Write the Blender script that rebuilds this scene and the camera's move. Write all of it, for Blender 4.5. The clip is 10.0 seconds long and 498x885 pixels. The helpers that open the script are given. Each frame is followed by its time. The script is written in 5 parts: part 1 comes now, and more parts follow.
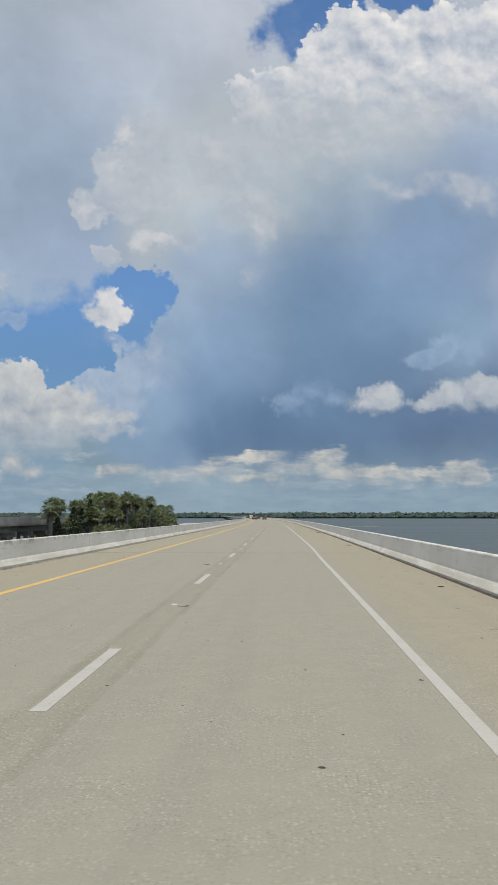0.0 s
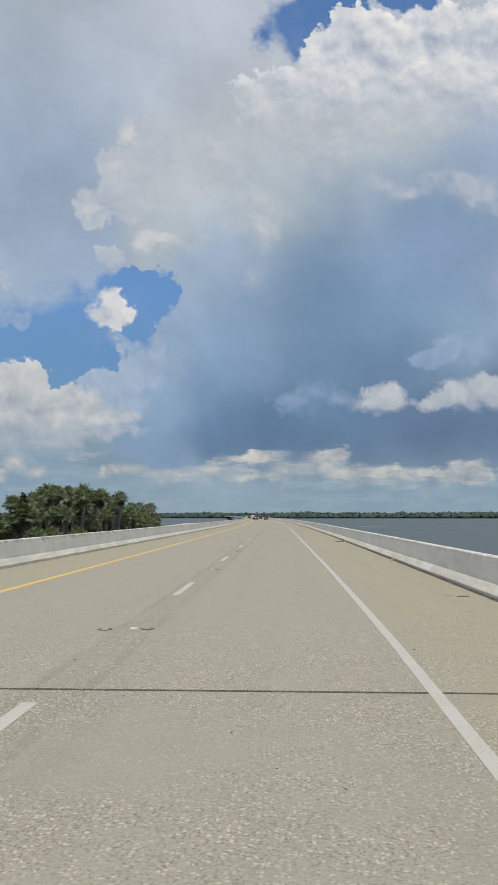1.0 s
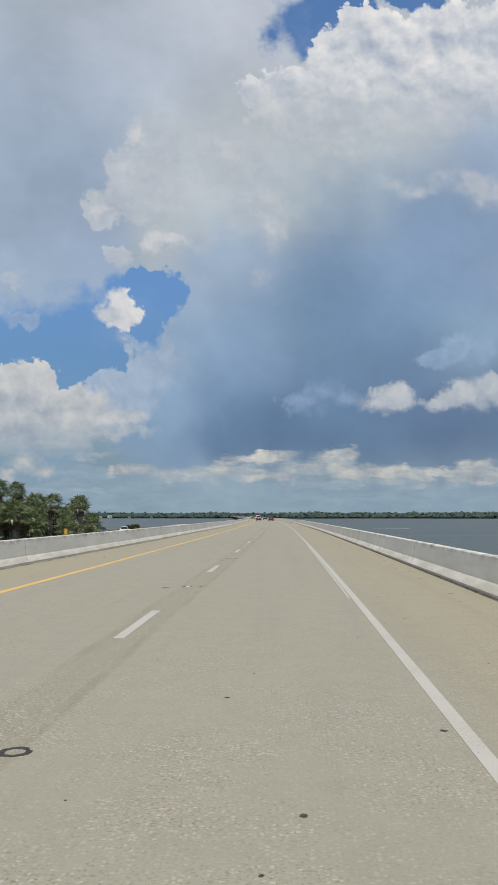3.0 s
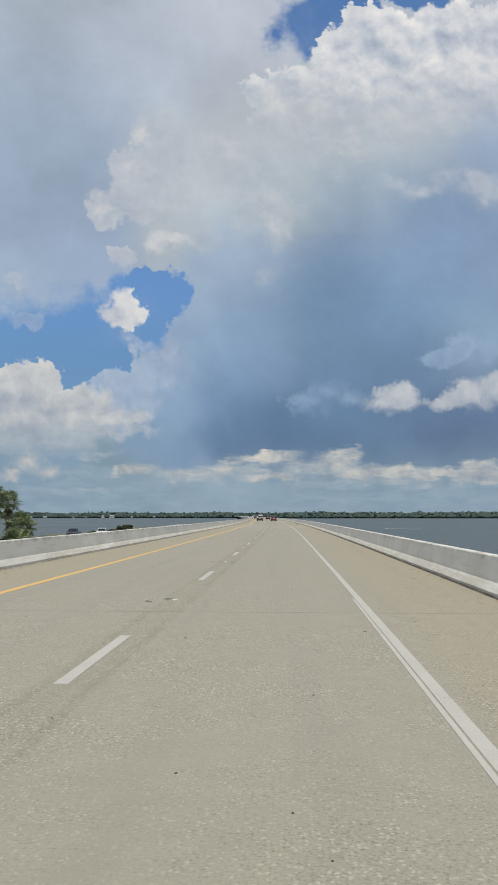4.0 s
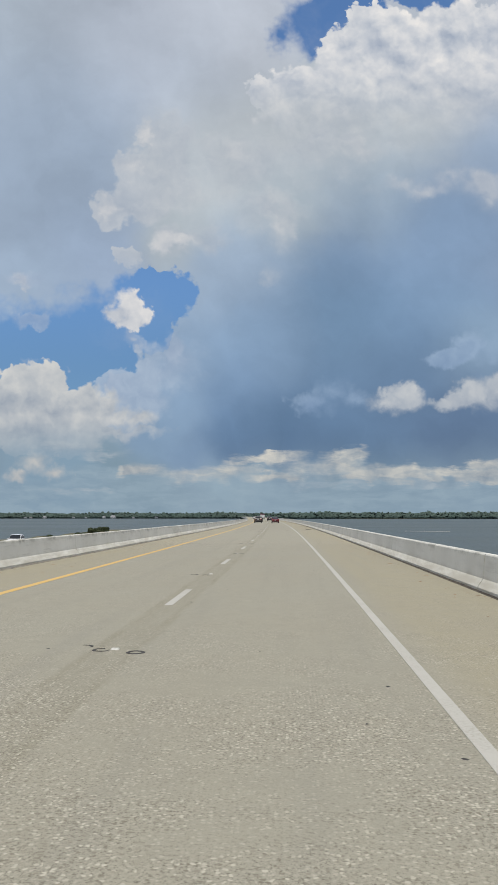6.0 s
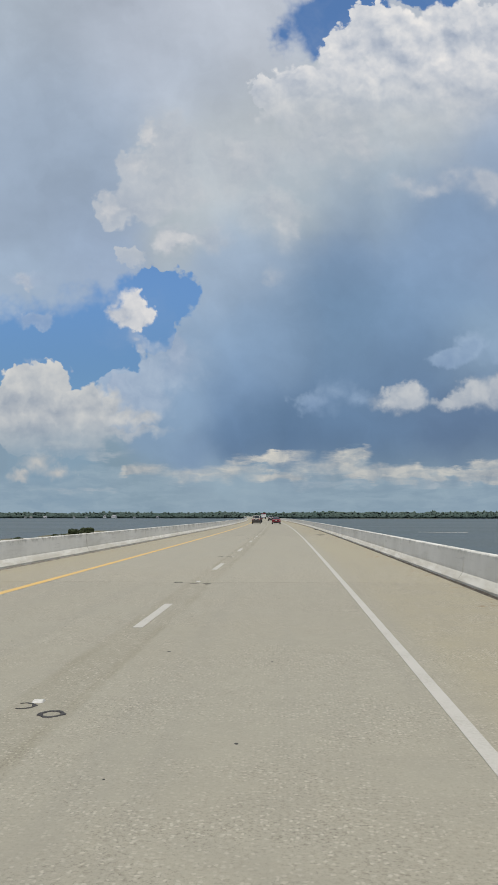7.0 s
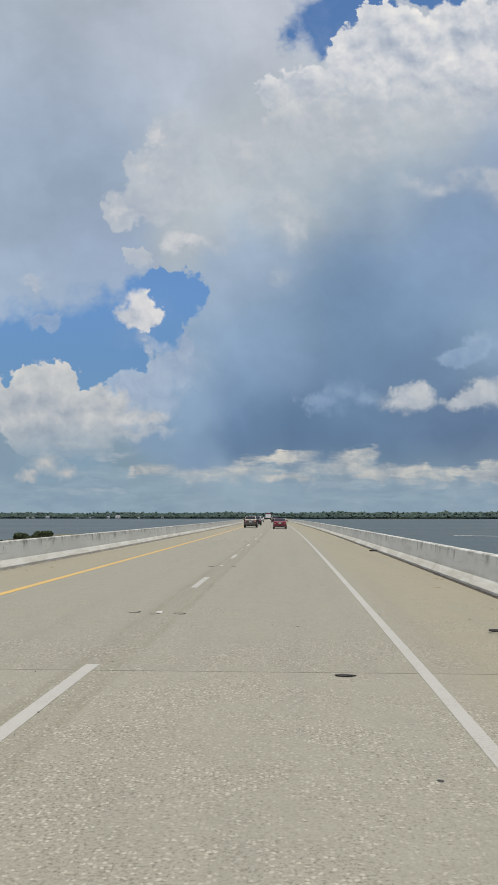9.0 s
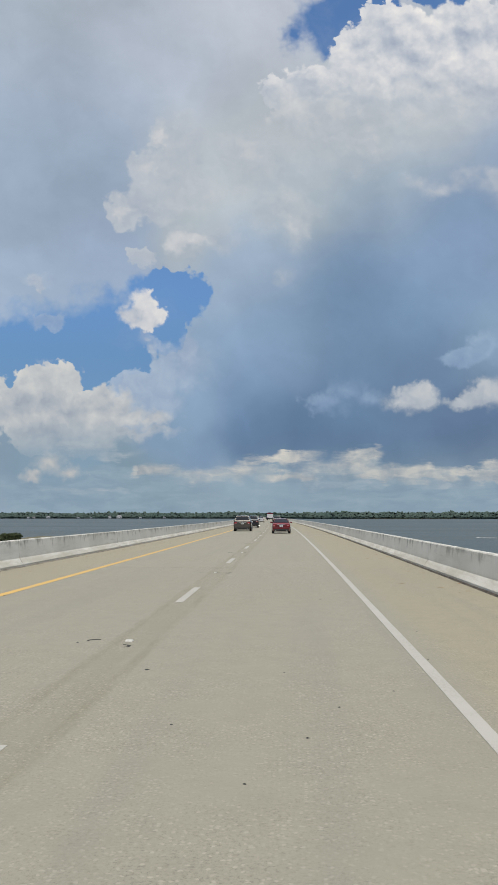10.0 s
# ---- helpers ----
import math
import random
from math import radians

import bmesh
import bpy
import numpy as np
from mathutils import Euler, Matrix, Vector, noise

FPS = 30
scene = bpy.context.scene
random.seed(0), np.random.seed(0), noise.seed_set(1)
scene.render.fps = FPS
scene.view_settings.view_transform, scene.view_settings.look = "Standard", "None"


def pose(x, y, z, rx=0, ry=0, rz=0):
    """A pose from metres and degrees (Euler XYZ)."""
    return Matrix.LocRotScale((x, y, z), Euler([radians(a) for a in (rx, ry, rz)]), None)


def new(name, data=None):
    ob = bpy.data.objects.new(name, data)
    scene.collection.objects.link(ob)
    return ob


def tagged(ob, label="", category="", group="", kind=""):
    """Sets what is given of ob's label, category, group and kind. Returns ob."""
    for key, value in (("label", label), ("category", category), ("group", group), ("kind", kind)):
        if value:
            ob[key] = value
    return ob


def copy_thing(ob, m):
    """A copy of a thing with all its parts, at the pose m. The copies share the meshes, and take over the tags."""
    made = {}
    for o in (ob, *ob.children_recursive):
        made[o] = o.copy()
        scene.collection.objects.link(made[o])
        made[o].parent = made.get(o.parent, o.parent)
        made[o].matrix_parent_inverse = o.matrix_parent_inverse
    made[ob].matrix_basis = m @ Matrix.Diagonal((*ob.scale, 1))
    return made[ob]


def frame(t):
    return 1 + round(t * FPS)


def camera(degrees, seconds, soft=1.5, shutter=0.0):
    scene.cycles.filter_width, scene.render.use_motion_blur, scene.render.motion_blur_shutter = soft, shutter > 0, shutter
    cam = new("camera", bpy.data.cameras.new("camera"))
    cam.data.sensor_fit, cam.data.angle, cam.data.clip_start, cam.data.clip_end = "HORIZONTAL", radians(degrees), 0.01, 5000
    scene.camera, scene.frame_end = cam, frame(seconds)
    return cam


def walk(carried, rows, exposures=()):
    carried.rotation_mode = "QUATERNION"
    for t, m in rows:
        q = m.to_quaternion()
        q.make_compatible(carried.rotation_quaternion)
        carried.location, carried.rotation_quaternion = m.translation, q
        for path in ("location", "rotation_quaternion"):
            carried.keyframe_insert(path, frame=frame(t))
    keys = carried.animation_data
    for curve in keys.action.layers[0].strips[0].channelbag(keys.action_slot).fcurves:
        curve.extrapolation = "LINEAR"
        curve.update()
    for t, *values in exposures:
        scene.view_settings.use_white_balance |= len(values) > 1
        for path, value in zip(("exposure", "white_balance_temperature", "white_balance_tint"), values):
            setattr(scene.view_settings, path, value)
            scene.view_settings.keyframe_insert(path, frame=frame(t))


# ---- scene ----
# ---------- the bridge's line: arc length s, offset q to the right ----------
STEP = 2.0
ARC = np.arange(-120.0, 2601.0, STEP)
BEND = np.interp(ARC, (0, 272, 450, 700), (1.036e-4, 1.686e-4, 1.55e-4, 0))
HEAD = np.cumsum(BEND) * STEP
HEAD -= np.interp(0, ARC, HEAD)
LINE_X = np.cumsum(-np.sin(HEAD)) * STEP
LINE_Y = np.cumsum(np.cos(HEAD)) * STEP
LINE_X -= np.interp(0, ARC, LINE_X)
LINE_Y -= np.interp(0, ARC, LINE_Y)


def heading(s):
    return float(np.interp(s, ARC, HEAD))


def along(s, q=0.0, z=0.0):
    """The place s metres along the bridge, q metres right of the driving line."""
    a = heading(s)
    return Vector((float(np.interp(s, ARC, LINE_X)) + q * math.cos(a), float(np.interp(s, ARC, LINE_Y)) + q * math.sin(a), z))


def stand(s, q=0.0, z=0.0, turn=0.0):
    """The pose of a thing on the bridge that faces along it."""
    p = along(s, q, z)
    return pose(p.x, p.y, p.z, 0, 0, math.degrees(heading(s)) + turn)


# ---------- camera ----------
EYE = 1.651
# seconds, metres along, offset, yaw, tilt
RIDE = [
    (0.0, -0.13, 0.040, 2.521, 5.559), (0.5, 13.40, 0.164, 2.610, 5.575), (1.0, 27.01, 0.212, 2.785, 5.554), (1.5, 40.55, 0.224, 2.986, 5.564),
    (2.0, 54.14, 0.234, 3.110, 5.562), (2.5, 67.77, 0.247, 3.249, 5.566), (4.0, 108.57, 0.211, 3.713, 5.544), (4.5, 122.12, 0.200, 3.870, 5.550),
    (5.0, 135.66, 0.182, 3.948, 5.557), (5.5, 149.24, 0.179, 4.016, 5.571), (7.0, 190.11, 0.190, 4.314, 5.551), (7.5, 203.70, 0.195, 4.458, 5.530),
    (8.0, 217.33, 0.197, 4.601, 5.555), (8.5, 230.98, 0.193, 4.768, 5.560), (9.0, 244.71, 0.158, 4.912, 5.569), (9.5, 258.35, 0.106, 5.039, 5.563),
    (10.0, 272.11, 0.074, 5.162, 5.564),
]
cam = camera(36.45, 10.0, soft=1.5)
walk(cam, [(t, pose(*along(s, q, EYE), 90 + tilt, 0, yaw)) for t, s, q, yaw, tilt in RIDE])

# ---------- light ----------
SUN_HEIGHT, SUN_TURN = 76.9, 172.0    # degrees up, degrees clockwise from straight ahead
sun = new("sun", bpy.data.lights.new("sun", "SUN"))
sun.data.energy, sun.data.angle, sun.data.color = 3.3, radians(0.53), (1.0, 0.95, 0.86)
sun.matrix_basis = pose(0, 0, 60, 0, 0, -SUN_TURN) @ pose(0, 0, 0, -(90 - SUN_HEIGHT))

SKY_TURN = 3.92

# cloud masses: tangent of the bearing, tangent of the height, spread, colour
VEIL = [
    (-0.302, 0.690, 0.127, (0.397, 0.459, 0.536)),
    (-0.191, 0.673, 0.112, (0.440, 0.488, 0.572)),
    (-0.032, 0.690, 0.097, (0.492, 0.534, 0.604)),
    (-0.283, 0.573, 0.112, (0.332, 0.411, 0.524)),
    (-0.087, 0.615, 0.075, (0.420, 0.478, 0.566)),
    (-0.280, 0.451, 0.112, (0.327, 0.411, 0.530)),
    (-0.224, 0.371, 0.082, (0.314, 0.401, 0.541)),
    (-0.292, 0.331, 0.067, (0.350, 0.448, 0.578)),
]
TOWER = [
    (-0.016, 0.516, 0.097, (0.459, 0.504, 0.541)),
    (-0.094, 0.459, 0.075, (0.459, 0.510, 0.548)),
    (0.124, 0.532, 0.104, (0.470, 0.516, 0.554)),
    (0.219, 0.573, 0.090, (0.470, 0.516, 0.554)),
    (0.315, 0.631, 0.082, (0.438, 0.481, 0.541)),
    (0.319, 0.516, 0.052, (0.305, 0.396, 0.530)),
    (-0.109, 0.379, 0.052, (0.449, 0.504, 0.541)),
    (0.038, 0.427, 0.060, (0.407, 0.481, 0.541)),
    (-0.031, 0.331, 0.075, (0.314, 0.406, 0.530)),
    (0.154, 0.451, 0.075, (0.332, 0.427, 0.530)),
    (0.261, 0.395, 0.082, (0.227, 0.329, 0.483)),
    (0.138, 0.371, 0.067, (0.206, 0.307, 0.461)),
]
STORM = [
    (0.121, 0.269, 0.097, (0.172, 0.280, 0.428)),
    (0.243, 0.269, 0.082, (0.198, 0.302, 0.450)),
    (0.007, 0.238, 0.067, (0.241, 0.357, 0.518)),
    (-0.069, 0.222, 0.060, (0.272, 0.387, 0.542)),
    (-0.091, 0.169, 0.050, (0.262, 0.372, 0.518)),
    (-0.026, 0.158, 0.060, (0.164, 0.262, 0.410)),
    (-0.085, 0.126, 0.038, (0.240, 0.350, 0.492)),
    (-0.030, 0.118, 0.036, (0.120, 0.204, 0.335)),
    (-0.068, 0.090, 0.030, (0.185, 0.275, 0.405)),
    (-0.010, 0.088, 0.034, (0.088, 0.154, 0.266)),
    (0.045, 0.090, 0.036, (0.094, 0.163, 0.276)),
    (0.030, 0.122, 0.036, (0.116, 0.200, 0.328)),
    (0.100, 0.097, 0.045, (0.112, 0.188, 0.306)),
    (0.090, 0.134, 0.067, (0.131, 0.221, 0.358)),
    (0.164, 0.112, 0.082, (0.116, 0.193, 0.312)),
    (0.285, 0.112, 0.090, (0.116, 0.186, 0.304)),
    (0.295, 0.222, 0.052, (0.256, 0.362, 0.483)),
    (-0.128, 0.108, 0.041, (0.205, 0.305, 0.435)),
    (0.211, 0.207, 0.060, (0.154, 0.251, 0.397)),
]
LOW = [
    (-0.285, 0.085, 0.060, (0.233, 0.333, 0.423)),
    (-0.254, 0.044, 0.060, (0.198, 0.302, 0.403)),
    (-0.001, 0.031, 0.056, (0.280, 0.377, 0.450)),
    (0.230, 0.031, 0.052, (0.256, 0.348, 0.418)),
    (0.118, 0.031, 0.052, (0.264, 0.357, 0.428)),
    (0.312, 0.033, 0.052, (0.256, 0.348, 0.418)),
    (-0.179, 0.011, 0.075, (0.218, 0.311, 0.377)),
    (0.155, 0.007, 0.075, (0.194, 0.284, 0.353)),
]
# gaps of clear sky and heaped clouds: bearing, height, half width, half height
GAPS = [
    (-0.305, 0.238, 0.112, 0.066),
    (-0.221, 0.249, 0.086, 0.078),
    (-0.150, 0.296, 0.056, 0.046),
    (-0.104, 0.296, 0.031, 0.041),
    (-0.220, 0.176, 0.039, 0.036),
    (-0.136, 0.249, 0.027, 0.033),
    (0.082, 0.694, 0.046, 0.060),
    (0.047, 0.673, 0.031, 0.039),
    (0.134, 0.724, 0.067, 0.041),
    (0.238, 0.728, 0.056, 0.021),
]
HIGH_BANK = [
    (0.169, 0.673, 0.054, 0.046),
    (0.125, 0.644, 0.037, 0.037),
    (0.066, 0.600, 0.031, 0.034),
    (0.023, 0.581, 0.031, 0.027),
    (0.217, 0.656, 0.052, 0.046),
    (0.284, 0.681, 0.067, 0.043),
    (0.093, 0.586, 0.045, 0.045),
    (0.235, 0.598, 0.112, 0.067),
    (0.363, 0.665, 0.082, 0.060),
    (0.156, 0.581, 0.082, 0.060),
    (0.124, 0.557, 0.119, 0.045),
    (0.345, 0.575, 0.115, 0.080),
    (0.270, 0.540, 0.120, 0.055),
]
WEST_BANK = [
    (-0.284, 0.172, 0.031, 0.037),
    (-0.318, 0.161, 0.037, 0.033),
    (-0.248, 0.152, 0.031, 0.027),
    (-0.355, 0.153, 0.045, 0.037),
    (-0.208, 0.129, 0.046, 0.027),
    (-0.168, 0.131, 0.031, 0.018),
    (-0.177, 0.109, 0.075, 0.012),
    (-0.286, 0.123, 0.090, 0.037),
    (-0.241, 0.100, 0.082, 0.022),
    (-0.150, 0.124, 0.030, 0.016),
    (-0.186, 0.146, 0.026, 0.018),
    (-0.220, 0.158, 0.026, 0.022),
]
FLANK = [
    (-0.177, 0.170, 0.027, 0.030),
    (-0.152, 0.185, 0.022, 0.022),
    (-0.135, 0.195, 0.027, 0.025),
    (-0.107, 0.207, 0.045, 0.052),
    (-0.140, 0.157, 0.052, 0.037),
    (-0.155, 0.138, 0.037, 0.030),
]
WHITE_PUFF = [
    (-0.184, 0.270, 0.018, 0.016),
    (-0.165, 0.283, 0.018, 0.026),
    (-0.145, 0.272, 0.016, 0.013),
    (-0.167, 0.262, 0.030, 0.012),
    (-0.162, 0.269, 0.019, 0.018),
]
PUFFS = [
    (0.186, 0.151, 0.036, 0.020),
    (0.204, 0.157, 0.030, 0.023),
    (0.303, 0.163, 0.040, 0.025),
    (0.262, 0.148, 0.032, 0.012),
    (0.337, 0.166, 0.045, 0.030),
    (0.284, 0.155, 0.036, 0.017),
]
DIM_LUMPS = [
    (0.111, 0.167, 0.033, 0.021),
    (0.090, 0.150, 0.042, 0.021),
    (0.136, 0.156, 0.033, 0.016),
    (0.307, 0.226, 0.045, 0.028),
    (0.265, 0.211, 0.045, 0.016),
]
BANDS = [
    (-0.256, 0.094, 0.082, 0.012),
    (-0.195, 0.081, 0.045, 0.007),
    (-0.308, 0.106, 0.045, 0.009),
    (-0.083, 0.046, 0.067, 0.006),
    (0.089, 0.042, 0.075, 0.006),
    (0.238, 0.042, 0.067, 0.006),
    (-0.239, 0.033, 0.060, 0.005),
]
LOW_PUFFS = [
    (-0.286, 0.069, 0.027, 0.021),
    (-0.264, 0.057, 0.025, 0.013),
    (-0.310, 0.054, 0.022, 0.010),
]
WISPS = [
    (-0.145, 0.234, 0.013, 0.011),
    (-0.159, 0.247, 0.013, 0.012),
    (-0.299, 0.320, 0.028, 0.013),
    (-0.107, 0.230, 0.022, 0.022),
    (-0.300, 0.211, 0.022, 0.006),
    (-0.298, 0.265, 0.037, 0.009),
]
TOWER_RIM = [
    (-0.143, 0.520, 0.022, 0.025),
    (-0.162, 0.474, 0.030, 0.024),
    (-0.193, 0.420, 0.025, 0.028),
    (-0.109, 0.467, 0.067, 0.060),
    (-0.148, 0.435, 0.052, 0.045),
    (-0.085, 0.379, 0.067, 0.031),
    (-0.009, 0.483, 0.112, 0.075),
    (0.022, 0.419, 0.067, 0.052),
    (0.093, 0.516, 0.119, 0.067),
    (-0.110, 0.516, 0.045, 0.045),
    (-0.174, 0.354, 0.025, 0.012),
]
GLOWS = [
    (-0.145, 0.524, 0.016, 0.018),
    (-0.170, 0.475, 0.021, 0.016),
    (-0.198, 0.423, 0.016, 0.019),
    (-0.105, 0.375, 0.041, 0.018),
    (-0.313, 0.318, 0.020, 0.014),
]
SOFT_GLOWS = [
    (0.030, 0.435, 0.040, 0.032),
    (-0.009, 0.516, 0.070, 0.030),
    (0.155, 0.508, 0.100, 0.028),
    (0.043, 0.392, 0.022, 0.048),
    (-0.040, 0.440, 0.050, 0.030),
    (0.024, 0.330, 0.016, 0.030),
]
EAST_VEIL = [
    (0.321, 0.455, 0.063, 0.028),
    (0.232, 0.449, 0.090, 0.016),
    (0.348, 0.439, 0.052, 0.031),
    (0.279, 0.461, 0.052, 0.018),
]
SHELF = [
    (0.000, 0.007, 0.522, 0.037),
    (-0.246, 0.022, 0.172, 0.054),
    (-0.105, 0.034, 0.097, 0.039),
    (-0.001, 0.034, 0.082, 0.046),
    (0.066, 0.039, 0.060, 0.051),
    (0.134, 0.046, 0.034, 0.049),
    (0.193, 0.031, 0.067, 0.039),
    (0.305, 0.025, 0.097, 0.046),
    (0.238, 0.029, 0.060, 0.042),
]
STREAKS = [
    (-0.143, 0.061, 0.039, 0.013),
    (-0.031, 0.061, 0.046, 0.013),
    (0.044, 0.078, 0.042, 0.010),
    (0.093, 0.064, 0.042, 0.010),
    (0.140, 0.081, 0.027, 0.010),
    (0.186, 0.061, 0.045, 0.012),
    (0.253, 0.058, 0.045, 0.011),
    (0.317, 0.066, 0.037, 0.013),
    (0.115, 0.072, 0.025, 0.010),
    (-0.068, 0.052, 0.037, 0.007),
    (0.022, 0.054, 0.052, 0.009),
    (0.149, 0.052, 0.060, 0.007),
    (-0.008, 0.074, 0.037, 0.007),
    (0.089, 0.066, 0.082, 0.019),
    (0.193, 0.055, 0.082, 0.013),
    (-0.068, 0.054, 0.090, 0.012),
    (0.305, 0.052, 0.060, 0.010),
]

sky_world = bpy.data.worlds.new("sky")
scene.world = sky_world
sky_world.use_nodes = True
SKY = sky_world.node_tree
SKY.nodes.clear()


def plug(node, i, value):
    if isinstance(value, bpy.types.NodeSocket):
        node.id_data.links.new(value, node.inputs[i])
    else:
        node.inputs[i].default_value = value


def calc(nt, op, *values):
    """A Math node. Returns its output."""
    n = nt.nodes.new("ShaderNodeMath")
    n.operation = op
    for i, v in enumerate(values):
        plug(n, i, v)
    return n.outputs[0]


def vec(nt, op, *values):
    n = nt.nodes.new("ShaderNodeVectorMath")
    n.operation = op
    for i, v in enumerate(values):
        plug(n, 3 if op == "SCALE" and i == 1 else i, v)
    return n.outputs["Value" if op in ("DOT_PRODUCT", "LENGTH", "DISTANCE") else "Vector"]


def blend(nt, fac, a, b, how="MIX"):
    n = nt.nodes.new("ShaderNodeMix")
    n.data_type, n.blend_type = "RGBA", how
    plug(n, 0, fac)
    for i, c in ((6, a), (7, b)):
        plug(n, i, c if isinstance(c, bpy.types.NodeSocket) else (*c, 1))
    return n.outputs[2]


def grain(nt, at, scale, detail=4.0, rough=0.55, kind="Fac", warp=0.0):
    """A Noise texture. Returns its value or its colour."""
    n = nt.nodes.new("ShaderNodeTexNoise")
    n.noise_dimensions = "2D" if nt is SKY else "3D"
    if at is not None:
        plug(n, "Vector", at)
    for key, v in (("Scale", scale), ("Detail", detail), ("Roughness", rough), ("Distortion", warp)):
        plug(n, key, v)
    return n.outputs[kind]


def ramp(nt, x, lo, hi, to_lo=0.0, to_hi=1.0, smooth=True):
    n = nt.nodes.new("ShaderNodeMapRange")
    n.interpolation_type = "SMOOTHSTEP" if smooth else "LINEAR"
    for i, v in enumerate((x, lo, hi, to_lo, to_hi)):
        plug(n, i, v)
    return n.outputs[0]


way = SKY.nodes.new("ShaderNodeTexCoord").outputs["Generated"]
turned = SKY.nodes.new("ShaderNodeVectorRotate")
turned.rotation_type = "Z_AXIS"
plug(turned, "Vector", way)
plug(turned, "Angle", radians(-SKY_TURN))
part_xyz = SKY.nodes.new("ShaderNodeSeparateXYZ")
plug(part_xyz, 0, turned.outputs[0])
ahead = calc(SKY, "MAXIMUM", part_xyz.outputs[1], 0.25)
flat = SKY.nodes.new("ShaderNodeCombineXYZ")
plug(flat, 0, calc(SKY, "DIVIDE", part_xyz.outputs[0], ahead))
plug(flat, 1, calc(SKY, "DIVIDE", part_xyz.outputs[2], ahead))
at_sky = flat.outputs[0]
height = calc(SKY, "DIVIDE", part_xyz.outputs[2], ahead)


def stirred(amounts):
    """The place in the sky, stirred by noise of several sizes."""
    p = at_sky
    for scale, amount, detail in amounts:
        drift = vec(SKY, "SUBTRACT", grain(SKY, at_sky, scale, detail, 0.6, "Color"), (0.5, 0.5, 0.5))
        p = vec(SKY, "ADD", p, vec(SKY, "MULTIPLY", drift, (amount, amount, 0)))
    return p


def lumps_of(p, scale):
    n = SKY.nodes.new("ShaderNodeTexVoronoi")
    plug(n, "Vector", p)
    for key, v in (("Scale", scale), ("Detail", 2.0), ("Roughness", 0.5), ("Lacunarity", 2.2)):
        plug(n, key, v)
    n.normalize, n.voronoi_dimensions = True, "2D"
    return n.outputs["Distance"]


def heap(p, rows):
    """How deep a place lies in the nearest of some round masses: 1 in the middle, 0 on the rim."""
    deep = None
    for u, w, ru, rw in rows:
        d = vec(SKY, "MULTIPLY", vec(SKY, "SUBTRACT", p, (u, w, 0)), (1 / ru, 1 / rw, 0))
        one = calc(SKY, "SUBTRACT", 1.0, vec(SKY, "LENGTH", d))
        deep = one if deep is None else calc(SKY, "SMOOTH_MAX", deep, one, 0.15)
    return deep


soft_at = stirred(((5.0, 0.07, 3.0), (16.0, 0.022, 4.0)))
crisp_at = stirred(((10.0, 0.030, 2.0), (24.0, 0.040, 3.0), (70.0, 0.014, 4.0)))
lump_at = stirred(((22.0, 0.015, 3.0),))
lump_depth = lumps_of(lump_at, 26.0)
rough = calc(SKY, "SUBTRACT", 0.36, lump_depth)
ragged_by = ramp(SKY, grain(SKY, at_sky, 12.0, 3.0, 0.5), 0.35, 0.65, 0.6, 2.2)
puff_at = stirred(((24.0, 0.022, 3.0), (70.0, 0.014, 4.0)))
wispy_at = stirred(((8.0, 0.05, 3.0), (30.0, 0.030, 6.0)))
# long level streaks near the horizon
level = vec(SKY, "MULTIPLY", at_sky, (0.42, 1.7, 0))
level_drift = vec(SKY, "SUBTRACT", grain(SKY, level, 34.0, 6.0, 0.62, "Color"), (0.5, 0.5, 0.5))
streak_at = vec(SKY, "ADD", at_sky, vec(SKY, "MULTIPLY", level_drift, (0.055, 0.030, 0)))
streaky = calc(SKY, "SUBTRACT", grain(SKY, vec(SKY, "ADD", level, vec(SKY, "SCALE", level_drift, 0.03)), 44.0, 5.0, 0.6), 0.5)

# broad shading
total, tint = 0.02, None
for u, w, r, c in VEIL + TOWER + STORM + LOW:
    d = vec(SKY, "MULTIPLY", vec(SKY, "SUBTRACT", soft_at, (u, w, 0)), (1 / r, 1 / r, 0))
    weight = calc(SKY, "POWER", 2.718, calc(SKY, "MULTIPLY", vec(SKY, "DOT_PRODUCT", d, d), -1.5))
    part_tint = vec(SKY, "SCALE", c, weight)
    tint = vec(SKY, "ADD", (0.008, 0.009, 0.0115), part_tint) if tint is None else vec(SKY, "ADD", tint, part_tint)
    total = calc(SKY, "ADD", total, weight)
tint = vec(SKY, "SCALE", tint, calc(SKY, "DIVIDE", 1.0, total))

# relief: the side of each billow that faces the light is brighter
def billows(scale, lean):
    a = grain(SKY, crisp_at, scale, 5.0, 0.55)
    b = grain(SKY, vec(SKY, "ADD", crisp_at, lean), scale, 5.0, 0.55)
    return calc(SKY, "SUBTRACT", a, b)


puffy = calc(SKY, "SUBTRACT", lumps_of(vec(SKY, "ADD", lump_at, (0.006, 0.011, 0)), 26.0), lump_depth)
big_at = stirred(((14.0, 0.03, 2.0), (45.0, 0.012, 3.0)))
big_puffy = calc(SKY, "SUBTRACT", lumps_of(vec(SKY, "ADD", big_at, (0.010, 0.018, 0)), 15.0), lumps_of(big_at, 15.0))
relief = calc(SKY, "ADD", billows(13.0, (0.010, 0.014, 0)), calc(SKY, "MULTIPLY", billows(30.0, (0.004, 0.007, 0)), 0.7))
mottle = grain(SKY, soft_at, 6.0, 3.0, 0.5)
cloud = vec(SKY, "SCALE", tint, ramp(SKY, mottle, 0.25, 0.75, 0.90, 1.10, False))
cloud = vec(SKY, "SCALE", cloud, calc(SKY, "ADD", 1.0, calc(SKY, "MULTIPLY", relief, 0.10)))

